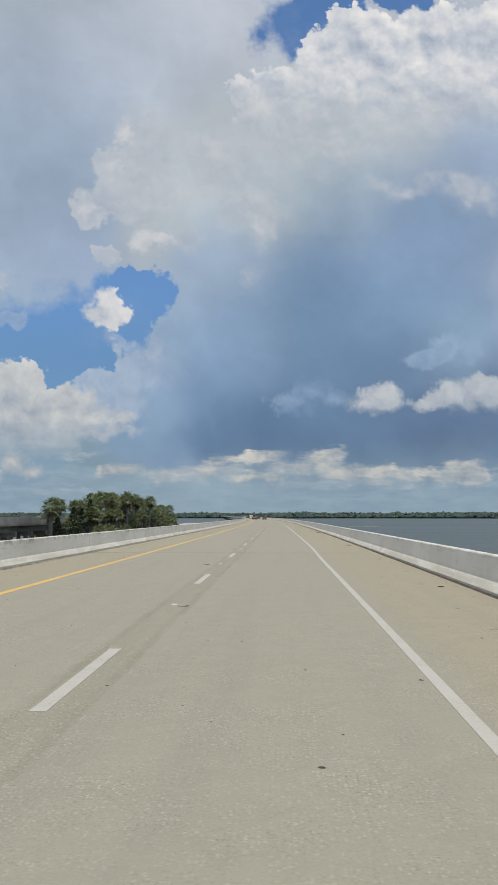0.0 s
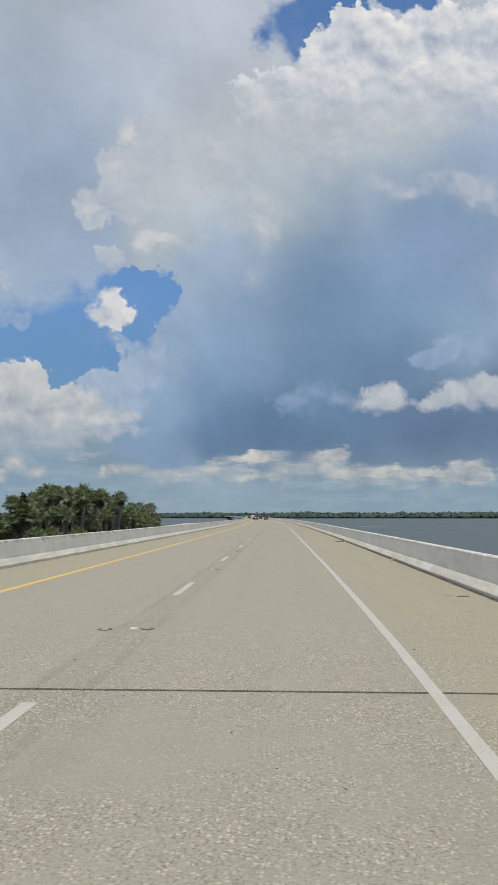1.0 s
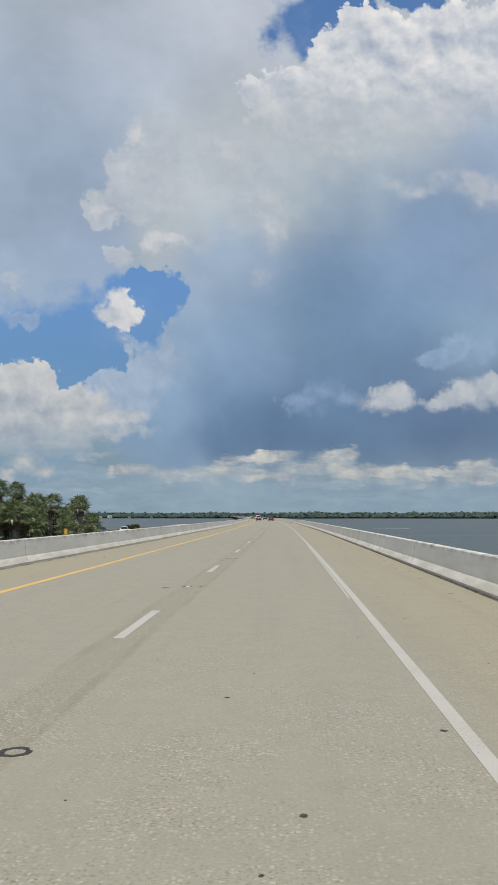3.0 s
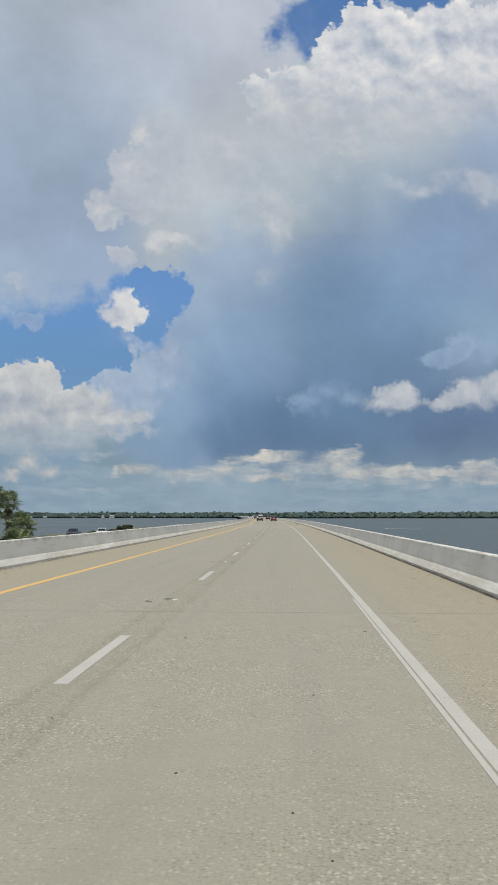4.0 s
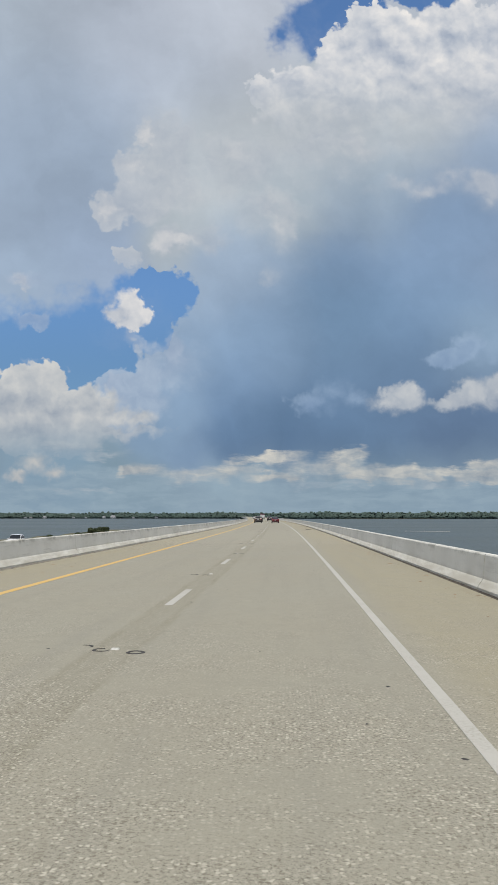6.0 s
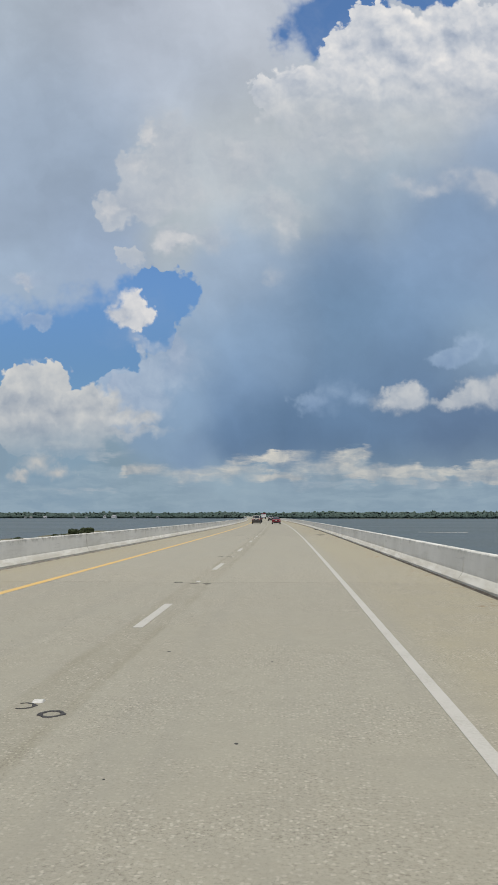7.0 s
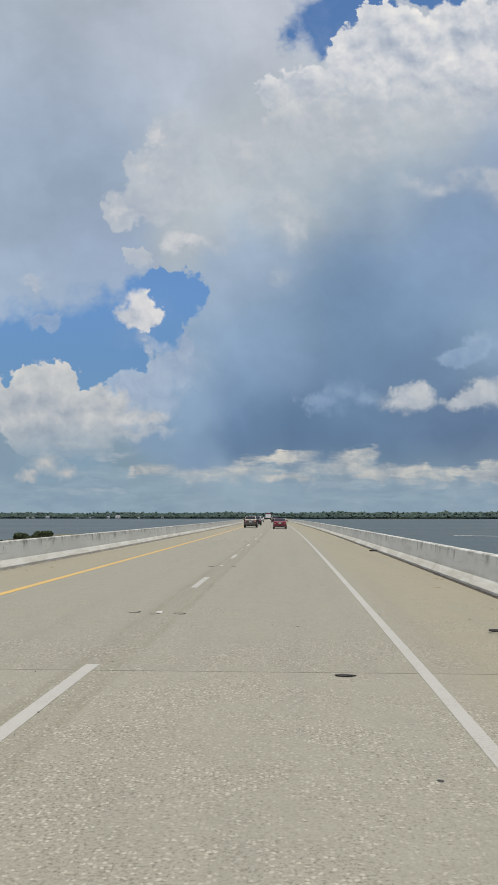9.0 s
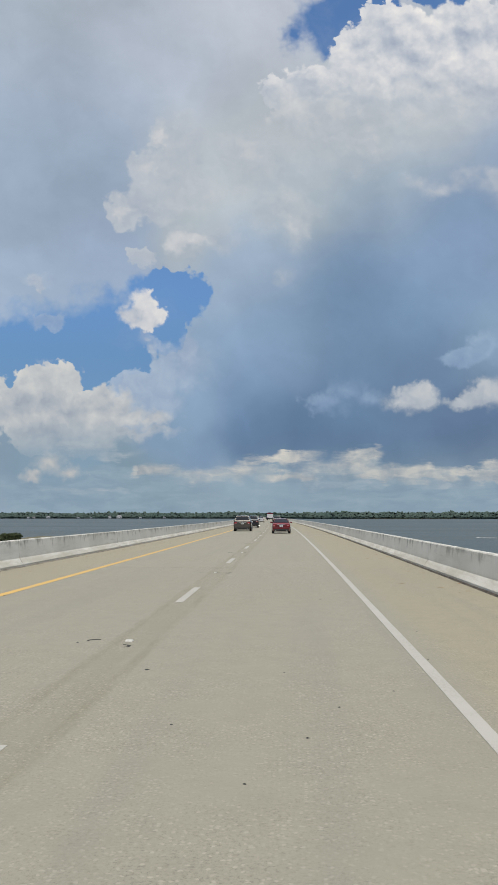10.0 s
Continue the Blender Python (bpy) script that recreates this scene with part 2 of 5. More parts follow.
# clear sky in the gaps
clear = SKY.nodes.new("ShaderNodeTexSky")
clear.sky_type, clear.sun_disc = "NISHITA", False
clear.sun_elevation, clear.sun_rotation = radians(SUN_HEIGHT), radians(SUN_TURN)
clear.air_density, clear.dust_density, clear.ozone_density = 1.0, 0.6, 2.0
blue = vec(SKY, "SCALE", vec(SKY, "MULTIPLY", clear.outputs[0], (0.083, 0.108, 0.129)), ramp(SKY, height, 0.16, 0.34, 0.70, 1.0))
gap = ramp(SKY, calc(SKY, "SUBTRACT", heap(crisp_at, GAPS), calc(SKY, "MULTIPLY", rough, 0.85)), -0.02, calc(SKY, "ADD", calc(SKY, "MULTIPLY", ragged_by, 0.10), calc(SKY, "ADD", calc(SKY, "MULTIPLY", ramp(SKY, height, 0.235, 0.29), ramp(SKY, part_xyz.outputs[0], -0.13, -0.24, 0.0, 0.75)), calc(SKY, "MULTIPLY", ramp(SKY, height, 0.50, 0.56), ramp(SKY, part_xyz.outputs[0], 0.085, 0.045, 0.0, 0.7)))))
gap = calc(SKY, "MULTIPLY", gap, ramp(SKY, grain(SKY, wispy_at, 5.0, 5.0, 0.6), 0.15, 0.45, 0.75, 1.0))
colour = blend(SKY, gap, cloud, blue)


def lay(colour, rows, p, light, edge, fade=None, relief_by=0.5, most=1.0, rim=1.06, core=0.93, ragged=1.3, puffs=0.0, lit=0.0, streaks=0.0):
    """Heaped clouds of one kind laid over the sky."""
    deep = heap(p, rows)
    shade = ramp(SKY, deep, 0.0, 0.7, rim, core)
    if lit:
        under = heap(vec(SKY, "ADD", p, (0.006, 0.016, 0)), rows)
        shade = calc(SKY, "ADD", shade, calc(SKY, "MULTIPLY", ramp(SKY, calc(SKY, "SUBTRACT", deep, under), -0.5, 0.5, -1.0, 1.0, False), lit))
    deep = calc(SKY, "ADD", deep, calc(SKY, "MULTIPLY", rough, ragged))
    cover = calc(SKY, "MULTIPLY", ramp(SKY, deep, 0.0, edge if isinstance(edge, bpy.types.NodeSocket) else calc(SKY, "MULTIPLY", ragged_by, edge)), most)
    if fade:
        cover = calc(SKY, "MULTIPLY", cover, ramp(SKY, height, *fade))
    shade = calc(SKY, "ADD", shade, calc(SKY, "MULTIPLY", relief, relief_by))
    if puffs:
        shade = calc(SKY, "ADD", shade, calc(SKY, "MULTIPLY", puffy, puffs * 0.5))
        shade = calc(SKY, "ADD", shade, calc(SKY, "MULTIPLY", big_puffy, puffs * 0.75))
    if streaks:
        shade = calc(SKY, "ADD", shade, calc(SKY, "MULTIPLY", streaky, streaks))
        cover = calc(SKY, "MULTIPLY", cover, ramp(SKY, streaky, -0.16, 0.10, 0.72, 1.0))
    # shaded sides turn blue, lit sides stay warm
    hue = SKY.nodes.new("ShaderNodeCombineXYZ")
    for i, power in enumerate((1.35, 1.08, 0.70)):
        plug(hue, i, calc(SKY, "POWER", calc(SKY, "MAXIMUM", shade, 0.05), power))
    return blend(SKY, cover, colour, vec(SKY, "MULTIPLY", light, hue.outputs[0]))


east = ramp(SKY, part_xyz.outputs[0], -0.163, -0.016, 0.28, 1.3)
colour = lay(colour, SHELF, streak_at, (0.278, 0.372, 0.452), 0.45, relief_by=0.1, most=0.85, rim=1.02, core=0.98, ragged=0.3, streaks=0.28)
flank_edge = ramp(SKY, part_xyz.outputs[0], -0.171, -0.084, 0.14, 1.4)
colour = lay(colour, FLANK, crisp_at, (0.386, 0.474, 0.597), flank_edge, (0.093, 0.134), relief_by=0.3, most=0.8, rim=1.04, core=0.94, puffs=0.25)
colour = lay(colour, TOWER_RIM, crisp_at, (0.479, 0.515, 0.565), east, (0.300, 0.363), relief_by=0.25, most=0.75, rim=1.05, core=0.98, ragged=1.0, puffs=0.28)
colour = lay(colour, SOFT_GLOWS, wispy_at, (0.560, 0.580, 0.606), 1.5, relief_by=0.3, most=0.62, rim=1.0, core=1.0, ragged=0.5, puffs=0.2)
colour = lay(colour, GLOWS, crisp_at, (0.578, 0.591, 0.617), 0.9, relief_by=0.3, most=0.65, rim=1.0, core=1.0, ragged=0.9, puffs=0.25, lit=0.04)
colour = lay(colour, HIGH_BANK, crisp_at, (0.588, 0.612, 0.655), 0.10, (0.50, 0.64), 0.32, rim=1.06, core=0.96, ragged=0.7, puffs=0.85, lit=0.07)
colour = lay(colour, EAST_VEIL, wispy_at, (0.479, 0.515, 0.571), 1.2, relief_by=0.25, most=0.8, rim=1.0, core=1.0, ragged=0.7, puffs=0.15)
west_edge = ramp(SKY, part_xyz.outputs[0], -0.234, -0.159, 0.12, 0.9)
colour = lay(colour, WEST_BANK, crisp_at, (0.468, 0.498, 0.530), west_edge, (0.060, 0.140), 0.35, rim=1.08, core=0.97, ragged=0.8, puffs=0.6, lit=0.08)
colour = lay(colour, STREAKS, streak_at, (0.470, 0.484, 0.480), 0.66, relief_by=0.6, most=0.92, ragged=1.2, puffs=0.55, lit=0.08, streaks=0.35)
colour = lay(colour, DIM_LUMPS, puff_at, (0.310, 0.420, 0.580), 0.75, relief_by=0.3, most=0.66, rim=1.05, core=0.93, ragged=1.1, puffs=0.4, lit=0.05)
colour = lay(colour, BANDS, streak_at, (0.385, 0.440, 0.490), 1.1, relief_by=0.3, most=0.6, rim=1.0, core=1.0, ragged=0.8, streaks=0.4)
colour = lay(colour, LOW_PUFFS, puff_at, (0.500, 0.500, 0.495), 0.6, relief_by=0.3, most=0.9, rim=1.03, core=0.97, ragged=1.1, puffs=0.4, lit=0.06)
colour = lay(colour, WISPS, wispy_at, (0.381, 0.456, 0.578), 0.7, relief_by=0.3, most=0.5, ragged=1.5)
colour = lay(colour, WHITE_PUFF, puff_at, (0.604, 0.617, 0.644), 0.30, relief_by=0.4, most=0.97, rim=1.03, core=0.98, ragged=0.9, puffs=0.5, lit=0.07)
colour = lay(colour, PUFFS, puff_at, (0.434, 0.474, 0.527), 0.36, relief_by=0.35, most=0.9, rim=1.0, core=1.0, ragged=1.0, puffs=0.45, lit=0.08)
glow = SKY.nodes.new("ShaderNodeBackground")
plug(glow, 0, colour)
plug(glow, 1, 1.0)
SKY.links.new(glow.outputs[0], SKY.nodes.new("ShaderNodeOutputWorld").inputs[0])
sky_world.cycles.sampling_method, sky_world.cycles.sample_map_resolution = "MANUAL", 512

# ---------- materials ----------
def material(name, base, rough=0.8, metal=0.0, build=None, spec=0.5):
    """A node material; build(nt, bsdf) adds its variation."""
    m = bpy.data.materials.new(name)
    m.use_nodes = True
    bsdf = m.node_tree.nodes["Principled BSDF"]
    bsdf.inputs["Base Color"].default_value = (*base, 1)
    bsdf.inputs["Roughness"].default_value = rough
    bsdf.inputs["Metallic"].default_value = metal
    bsdf.inputs["Specular IOR Level"].default_value = spec
    if build:
        build(m.node_tree, bsdf)
    return m


def place_of(nt, kind="Object"):
    return nt.nodes.new("ShaderNodeTexCoord").outputs[kind]


def world_place(nt):
    return nt.nodes.new("ShaderNodeNewGeometry").outputs["Position"]


def bumped(nt, bsdf, h, strength=0.3, distance=0.01):
    b = nt.nodes.new("ShaderNodeBump")
    plug(b, "Strength", strength)
    plug(b, "Distance", distance)
    plug(b, "Height", h)
    nt.links.new(b.outputs[0], bsdf.inputs["Normal"])


def lane_place(nt):
    """Metres across and along the bridge, from the mesh's own lane map."""
    n = nt.nodes.new("ShaderNodeUVMap")
    n.uv_map = "lane"
    return n.outputs[0]


def deck_look(nt, bsdf):
    p = lane_place(nt)
    xyz = nt.nodes.new("ShaderNodeSeparateXYZ")
    plug(xyz, 0, p)
    q = xyz.outputs[0]
    wide = grain(nt, p, 0.22, 4, 0.6)
    streak = grain(nt, vec(nt, "MULTIPLY", p, (1.6, 0.05, 1)), 1.0, 4, 0.6)
    mid = grain(nt, p, 2.5, 5, 0.7)
    shoulder = calc(nt, "ADD", ramp(nt, q, 1.5, 2.3), ramp(nt, q, -5.8, -6.6))
    c = blend(nt, shoulder, (0.291, 0.277, 0.217), (0.306, 0.279, 0.195))
    c = blend(nt, ramp(nt, wide, 0.35, 0.72, 0, 0.30), c, (0.285, 0.256, 0.188))
    c = blend(nt, ramp(nt, streak, 0.45, 0.75, 0, 0.30), c, (0.215, 0.208, 0.175))
    c = blend(nt, ramp(nt, mid, 0.35, 0.75, 0.0, 0.25), c, (0.20, 0.19, 0.155))
    # the ground-off strip round the lane line
    off_line = calc(nt, "ABSOLUTE", calc(nt, "ADD", q, 1.95))
    strip = calc(nt, "MULTIPLY", ramp(nt, off_line, 0.34, 0.20), ramp(nt, grain(nt, vec(nt, "MULTIPLY", p, (5.0, 0.35, 1)), 1.0, 4, 0.6), 0.25, 0.6, 0.12, 0.50))
    c = blend(nt, strip, c, (0.230, 0.215, 0.158))
    # two thin ruts along the strip's edges
    rut = calc(nt, "MULTIPLY", ramp(nt, calc(nt, "ABSOLUTE", calc(nt, "SUBTRACT", off_line, 0.27)), 0.10, 0.03), ramp(nt, grain(nt, vec(nt, "MULTIPLY", p, (4.0, 0.5, 1)), 1.0, 5, 0.7), 0.35, 0.65, 0.0, 0.55))
    c = blend(nt, rut, c, (0.195, 0.180, 0.125))
    # exposed stones where the surface is worn
    worn = ramp(nt, grain(nt, p, 0.6, 5, 0.75), 0.36, 0.66, 0.25, 1.15)
    worn = calc(nt, "ADD", worn, calc(nt, "MULTIPLY", strip, 0.45))
    # the skin is ground away near the joints between spans
    span = calc(nt, "MULTIPLY", calc(nt, "PINGPONG", calc(nt, "DIVIDE", calc(nt, "SUBTRACT", xyz.outputs[1], 34.36), 43.72), 0.5), 43.72)
    span = calc(nt, "ADD", span, calc(nt, "MULTIPLY", grain(nt, p, 0.5, 3, 0.6), 3.0))
    worn = calc(nt, "MULTIPLY", worn, calc(nt, "MULTIPLY", ramp(nt, span, 13, 3, 0.85, 2.0), calc(nt, "MULTIPLY", ramp(nt, xyz.outputs[1], 172, 196, 1.0, 1.25), ramp(nt, xyz.outputs[1], 240, 252, 1.0, 0.72))))
    stirred_p = vec(nt, "ADD", p, vec(nt, "SCALE", grain(nt, p, 25, 2, 0.5, "Color"), 0.04))
    v = nt.nodes.new("ShaderNodeTexVoronoi")
    v.voronoi_dimensions = "2D"
    plug(v, "Vector", stirred_p)
    plug(v, "Scale", 31.0)
    cell = nt.nodes.new("ShaderNodeSeparateXYZ")
    plug(cell, 0, v.outputs["Color"])
    pale = calc(nt, "MULTIPLY", calc(nt, "MULTIPLY", ramp(nt, cell.outputs[0], 0.62, 0.85), ramp(nt, v.outputs["Distance"], 0.48, 0.22)), worn)
    grit = grain(nt, p, 40, 4, 0.85)
    c = blend(nt, calc(nt, "MULTIPLY", ramp(nt, grit, 0.50, 0.62), calc(nt, "MULTIPLY", worn, 0.5)), c, (0.36, 0.335, 0.268))
    c = blend(nt, calc(nt, "MULTIPLY", ramp(nt, grit, 0.48, 0.36), calc(nt, "MULTIPLY", worn, 0.8)), c, (0.150, 0.137, 0.104))
    pit = calc(nt, "MULTIPLY", calc(nt, "MULTIPLY", ramp(nt, cell.outputs[1], 0.72, 0.90), ramp(nt, v.outputs["Distance"], 0.50, 0.25)), worn)
    c = blend(nt, calc(nt, "MULTIPLY", pale, 0.55), c, (0.445, 0.415, 0.335))
    c = blend(nt, calc(nt, "MULTIPLY", pit, 0.40), c, (0.165, 0.148, 0.110))
    slab = nt.nodes.new("ShaderNodeObjectInfo").outputs["Random"]
    c = vec(nt, "SCALE", c, ramp(nt, slab, 0.0, 1.0, 0.97, 1.03, False))
    plug(bsdf, "Base Color", c)
    bumped(nt, bsdf, calc(nt, "ADD", grit, calc(nt, "MULTIPLY", pale, 0.5)), 0.45, 0.006)


def barrier_look(nt, bsdf):
    p = world_place(nt)
    wide = grain(nt, p, 0.35, 5, 0.6)
    c = blend(nt, ramp(nt, wide, 0.3, 0.7), (0.60, 0.593, 0.530), (0.70, 0.692, 0.628))
    # weathered patches drawn out along the wall
    drawn = grain(nt, vec(nt, "MULTIPLY", p, (0.8, 0.28, 2.2)), 1.0, 6, 0.7)
    c = blend(nt, ramp(nt, drawn, 0.48, 0.72, 0, 0.45), c, (0.44, 0.43, 0.375))
    # thin blotchy mould along the top edge
    up = nt.nodes.new("ShaderNodeSeparateXYZ")
    plug(up, 0, p)
    blot = ramp(nt, grain(nt, vec(nt, "MULTIPLY", p, (1.5, 1.5, 2.5)), 1.0, 6, 0.75), 0.43, 0.60, 0, 0.8)
    reach = ramp(nt, calc(nt, "ADD", up.outputs[2], calc(nt, "MULTIPLY", grain(nt, p, 0.9, 4, 0.7), 0.36)), 0.86, 1.06)
    c = blend(nt, calc(nt, "MULTIPLY", blot, reach), c, (0.25, 0.245, 0.205))
    # mould hanging down in ragged tongues on the later bays
    hang = ramp(nt, grain(nt, vec(nt, "MULTIPLY", p, (1.8, 1.8, 0.5)), 1.0, 6, 0.7), 0.50, 0.64, 0, 0.75)
    tongue = ramp(nt, calc(nt, "ADD", up.outputs[2], calc(nt, "MULTIPLY", grain(nt, p, 0.7, 4, 0.7), 0.7)), 0.80, 1.12)
    hang = calc(nt, "MULTIPLY", hang, ramp(nt, up.outputs[1], 225, 262, 0.12, 1.0))
    c = blend(nt, calc(nt, "MULTIPLY", hang, tongue), c, (0.21, 0.21, 0.175))
    c = blend(nt, ramp(nt, grain(nt, p, 11, 5, 0.75), 0.55, 0.8, 0, 0.35), c, (0.45, 0.435, 0.38))
    # colour dims the lower slope in patches, against its sunlit brightness
    slope_dim = calc(nt, "MULTIPLY", ramp(nt, grain(nt, vec(nt, "MULTIPLY", p, (1.0, 0.4, 3.0)), 1.3, 6, 0.7), 0.34, 0.62, 0.15, 0.75), ramp(nt, calc(nt, "ADD", up.outputs[2], calc(nt, "MULTIPLY", grain(nt, p, 1.4, 4, 0.7), 0.25)), 0.52, 0.30))
    c = blend(nt, slope_dim, c, (0.42, 0.395, 0.32))
    scuff = ramp(nt, grain(nt, vec(nt, "MULTIPLY", p, (3.0, 0.6, 9.0)), 1.0, 6, 0.75), 0.56, 0.72, 0, 0.5)
    c = blend(nt, scuff, c, (0.38, 0.37, 0.325))
    # leaked stains at some of the joints between bays
    xyz = nt.nodes.new("ShaderNodeSeparateXYZ")
    plug(xyz, 0, lane_place(nt))
    bay = calc(nt, "DIVIDE", calc(nt, "SUBTRACT", xyz.outputs[1], 34.36), 43.72 / 3)
    near = calc(nt, "MULTIPLY", calc(nt, "PINGPONG", bay, 0.5), 43.72 / 3)
    leak = ramp(nt, calc(nt, "ADD", near, calc(nt, "MULTIPLY", grain(nt, p, 2.2, 5, 0.7), 0.55)), 0.36, 0.14, 0, 0.75)
    leak = calc(nt, "MULTIPLY", leak, ramp(nt, grain(nt, p, 0.06, 2, 0.5), 0.40, 0.60, 0.35, 1.0))
    c = blend(nt, leak, c, (0.28, 0.265, 0.215))
    plug(bsdf, "Base Color", c)
    bumped(nt, bsdf, grain(nt, p, 40, 4, 0.6), 0.25, 0.006)


def paint_look(colour, under):
    def build(nt, bsdf):
        p = world_place(nt)
        worn = calc(nt, "MULTIPLY", ramp(nt, grain(nt, p, 1.3, 4, 0.6), 0.35, 0.7), ramp(nt, grain(nt, p, 30, 5, 0.75), 0.42, 0.62))
        plug(bsdf, "Base Color", blend(nt, calc(nt, "MULTIPLY", worn, 0.75), colour, under))
        bumped(nt, bsdf, grain(nt, p, 70, 3, 0.6), 0.3, 0.004)
    return build


def water_look(nt, bsdf):
    p = world_place(nt)
    wind = grain(nt, vec(nt, "MULTIPLY", p, (0.003, 0.012, 0)), 1.0, 4, 0.6)
    plug(bsdf, "Base Color", blend(nt, wind, (0.058, 0.079, 0.082), (0.092, 0.114, 0.115)))
    plug(bsdf, "Roughness", ramp(nt, wind, 0.3, 0.7, 0.42, 0.52))
    wave = calc(nt, "ADD", grain(nt, vec(nt, "MULTIPLY", p, (0.6, 1.0, 0)), 1.0, 4, 0.65), grain(nt, p, 0.15, 3, 0.6))
    bumped(nt, bsdf, wave, 0.8, 0.3)


def mottled(a, b, scale, bump=0.0, c3=None):
    def build(nt, bsdf):
        p = world_place(nt)
        c = blend(nt, ramp(nt, grain(nt, p, scale, 5, 0.65), 0.3, 0.7), a, b)
        if c3:
            c = blend(nt, ramp(nt, grain(nt, p, scale * 0.15, 4, 0.6), 0.4, 0.65, 0, 0.8), c, c3)
        plug(bsdf, "Base Color", c)
        if bump:
            bumped(nt, bsdf, grain(nt, p, scale * 2, 4, 0.6), bump, 0.02)
    return build


def leafy(a, b, scale=3.0):
    """Foliage: every clump or leaf its own shade of green."""
    def build(nt, bsdf):
        one = nt.nodes.new("ShaderNodeNewGeometry").outputs["Random Per Island"]
        c = blend(nt, one, a, b)
        c = blend(nt, ramp(nt, grain(nt, world_place(nt), scale, 4, 0.6), 0.35, 0.75, 0, 0.6), c, tuple(0.45 * x for x in a))
        plug(bsdf, "Base Color", c)
        thin = nt.nodes.new("ShaderNodeBsdfTranslucent")
        plug(thin, "Color", c)
        mix = nt.nodes.new("ShaderNodeMixShader")
        mix.inputs[0].default_value = 0.3
        nt.links.new(bsdf.outputs[0], mix.inputs[1])
        nt.links.new(thin.outputs[0], mix.inputs[2])
        nt.links.new(mix.outputs[0], nt.nodes["Material Output"].inputs[0])
    return build


CONCRETE_DECK = material("deck_concrete", (0.37, 0.35, 0.31), 0.8, 0, deck_look, 0.25)
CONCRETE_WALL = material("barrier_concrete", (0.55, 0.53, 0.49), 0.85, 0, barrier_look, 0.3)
CONCRETE_OLD = material("old_concrete", (0.3, 0.29, 0.27), 0.9, 0, mottled((0.34, 0.33, 0.30), (0.48, 0.465, 0.42), 0.8, 0.3, (0.26, 0.25, 0.22)), 0.2)
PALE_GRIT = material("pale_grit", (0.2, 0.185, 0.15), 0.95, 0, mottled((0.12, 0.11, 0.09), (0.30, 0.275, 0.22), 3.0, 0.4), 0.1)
# dark mottled colour of the strip along the right barrier's toe
TOE_DARK = material("grit", (0.10, 0.09, 0.075), 0.95, 0, mottled((0.045, 0.04, 0.034), (0.12, 0.105, 0.085), 3.0, 0.4), 0.1)
RUBBER = material("joint_rubber", (0.03, 0.028, 0.026), 0.8, 0, mottled((0.02, 0.02, 0.018), (0.06, 0.055, 0.05), 8.0, 0.3), 0.2)
WHITE_PAINT = material("white_road_paint", (0.7, 0.7, 0.68), 0.7, 0, paint_look((0.420, 0.407, 0.362), (0.30, 0.285, 0.235)), 0.3)
YELLOW_PAINT = material("yellow_road_paint", (0.7, 0.42, 0.08), 0.7, 0, paint_look((0.60, 0.385, 0.11), (0.36, 0.30, 0.18)), 0.3)
BOOM = material("boom_foam", (0.62, 0.62, 0.58), 0.7, 0, mottled((0.40, 0.40, 0.37), (0.66, 0.66, 0.62), 2.0), 0.3)
WATER = material("river_water", (0.04, 0.06, 0.07), 0.35, 0, water_look, 0.22)
SAND = material("shore_soil", (0.2, 0.17, 0.12), 0.95, 0, mottled((0.10, 0.095, 0.06), (0.22, 0.19, 0.13), 0.5, 0.4, (0.06, 0.075, 0.03)), 0.1)
# far leaves: the blue cast of distance haze is mixed into the base colour
FAR_LEAF_HAZED = material("hazed_far_foliage", (0.09, 0.12, 0.10), 0.95, 0, mottled((0.058, 0.088, 0.077), (0.078, 0.108, 0.092), 0.012, 0, (0.068, 0.090, 0.078)), 0.05)
PALM_LEAF = material("palm_leaf", (0.07, 0.11, 0.03), 0.42, 0, leafy((0.068, 0.106, 0.037), (0.325, 0.370, 0.170)), 0.6)
DEAD_LEAF = material("dead_palm_leaf", (0.16, 0.12, 0.07), 0.85, 0, leafy((0.10, 0.08, 0.05), (0.22, 0.18, 0.11)), 0.1)
BARK = material("palm_bark", (0.15, 0.13, 0.11), 0.95, 0, mottled((0.12, 0.11, 0.095), (0.30, 0.275, 0.24), 5.0, 0.8), 0.1)
SHRUB_LEAF = material("shrub_leaf", (0.05, 0.07, 0.03), 0.8, 0, leafy((0.045, 0.062, 0.028), (0.10, 0.12, 0.055)), 0.2)
CEDAR_LEAF = material("cedar_leaf", (0.03, 0.05, 0.03), 0.85, 0, leafy((0.035, 0.052, 0.03), (0.07, 0.092, 0.05)), 0.15)


# ---------- mesh tools ----------
def mesh_of(name, bm, mat, smooth=False):
    me = bpy.data.meshes.new(name)
    bm.normal_update()
    bm.to_mesh(me)
    bm.free()
    me.materials.append(mat)
    if smooth:
        for poly in me.polygons:
            poly.use_smooth = True
    return me


def part(name, bm, mat, parent=None, label="", m=None, smooth=False):
    """One mesh object under a thing or a part."""
    ob = new(name, mesh_of(name, bm, mat, smooth) if isinstance(bm, bmesh.types.BMesh) else bm)
    if parent is not None:
        ob.parent = parent
    if m is not None:
        ob.matrix_basis = m
    return tagged(ob, label)


def thing(name, m, label, category, group="", kind=""):
    ob = new(name)
    ob.empty_display_size = 0.2
    ob.matrix_basis = m
    return tagged(ob, label, category, group, kind)


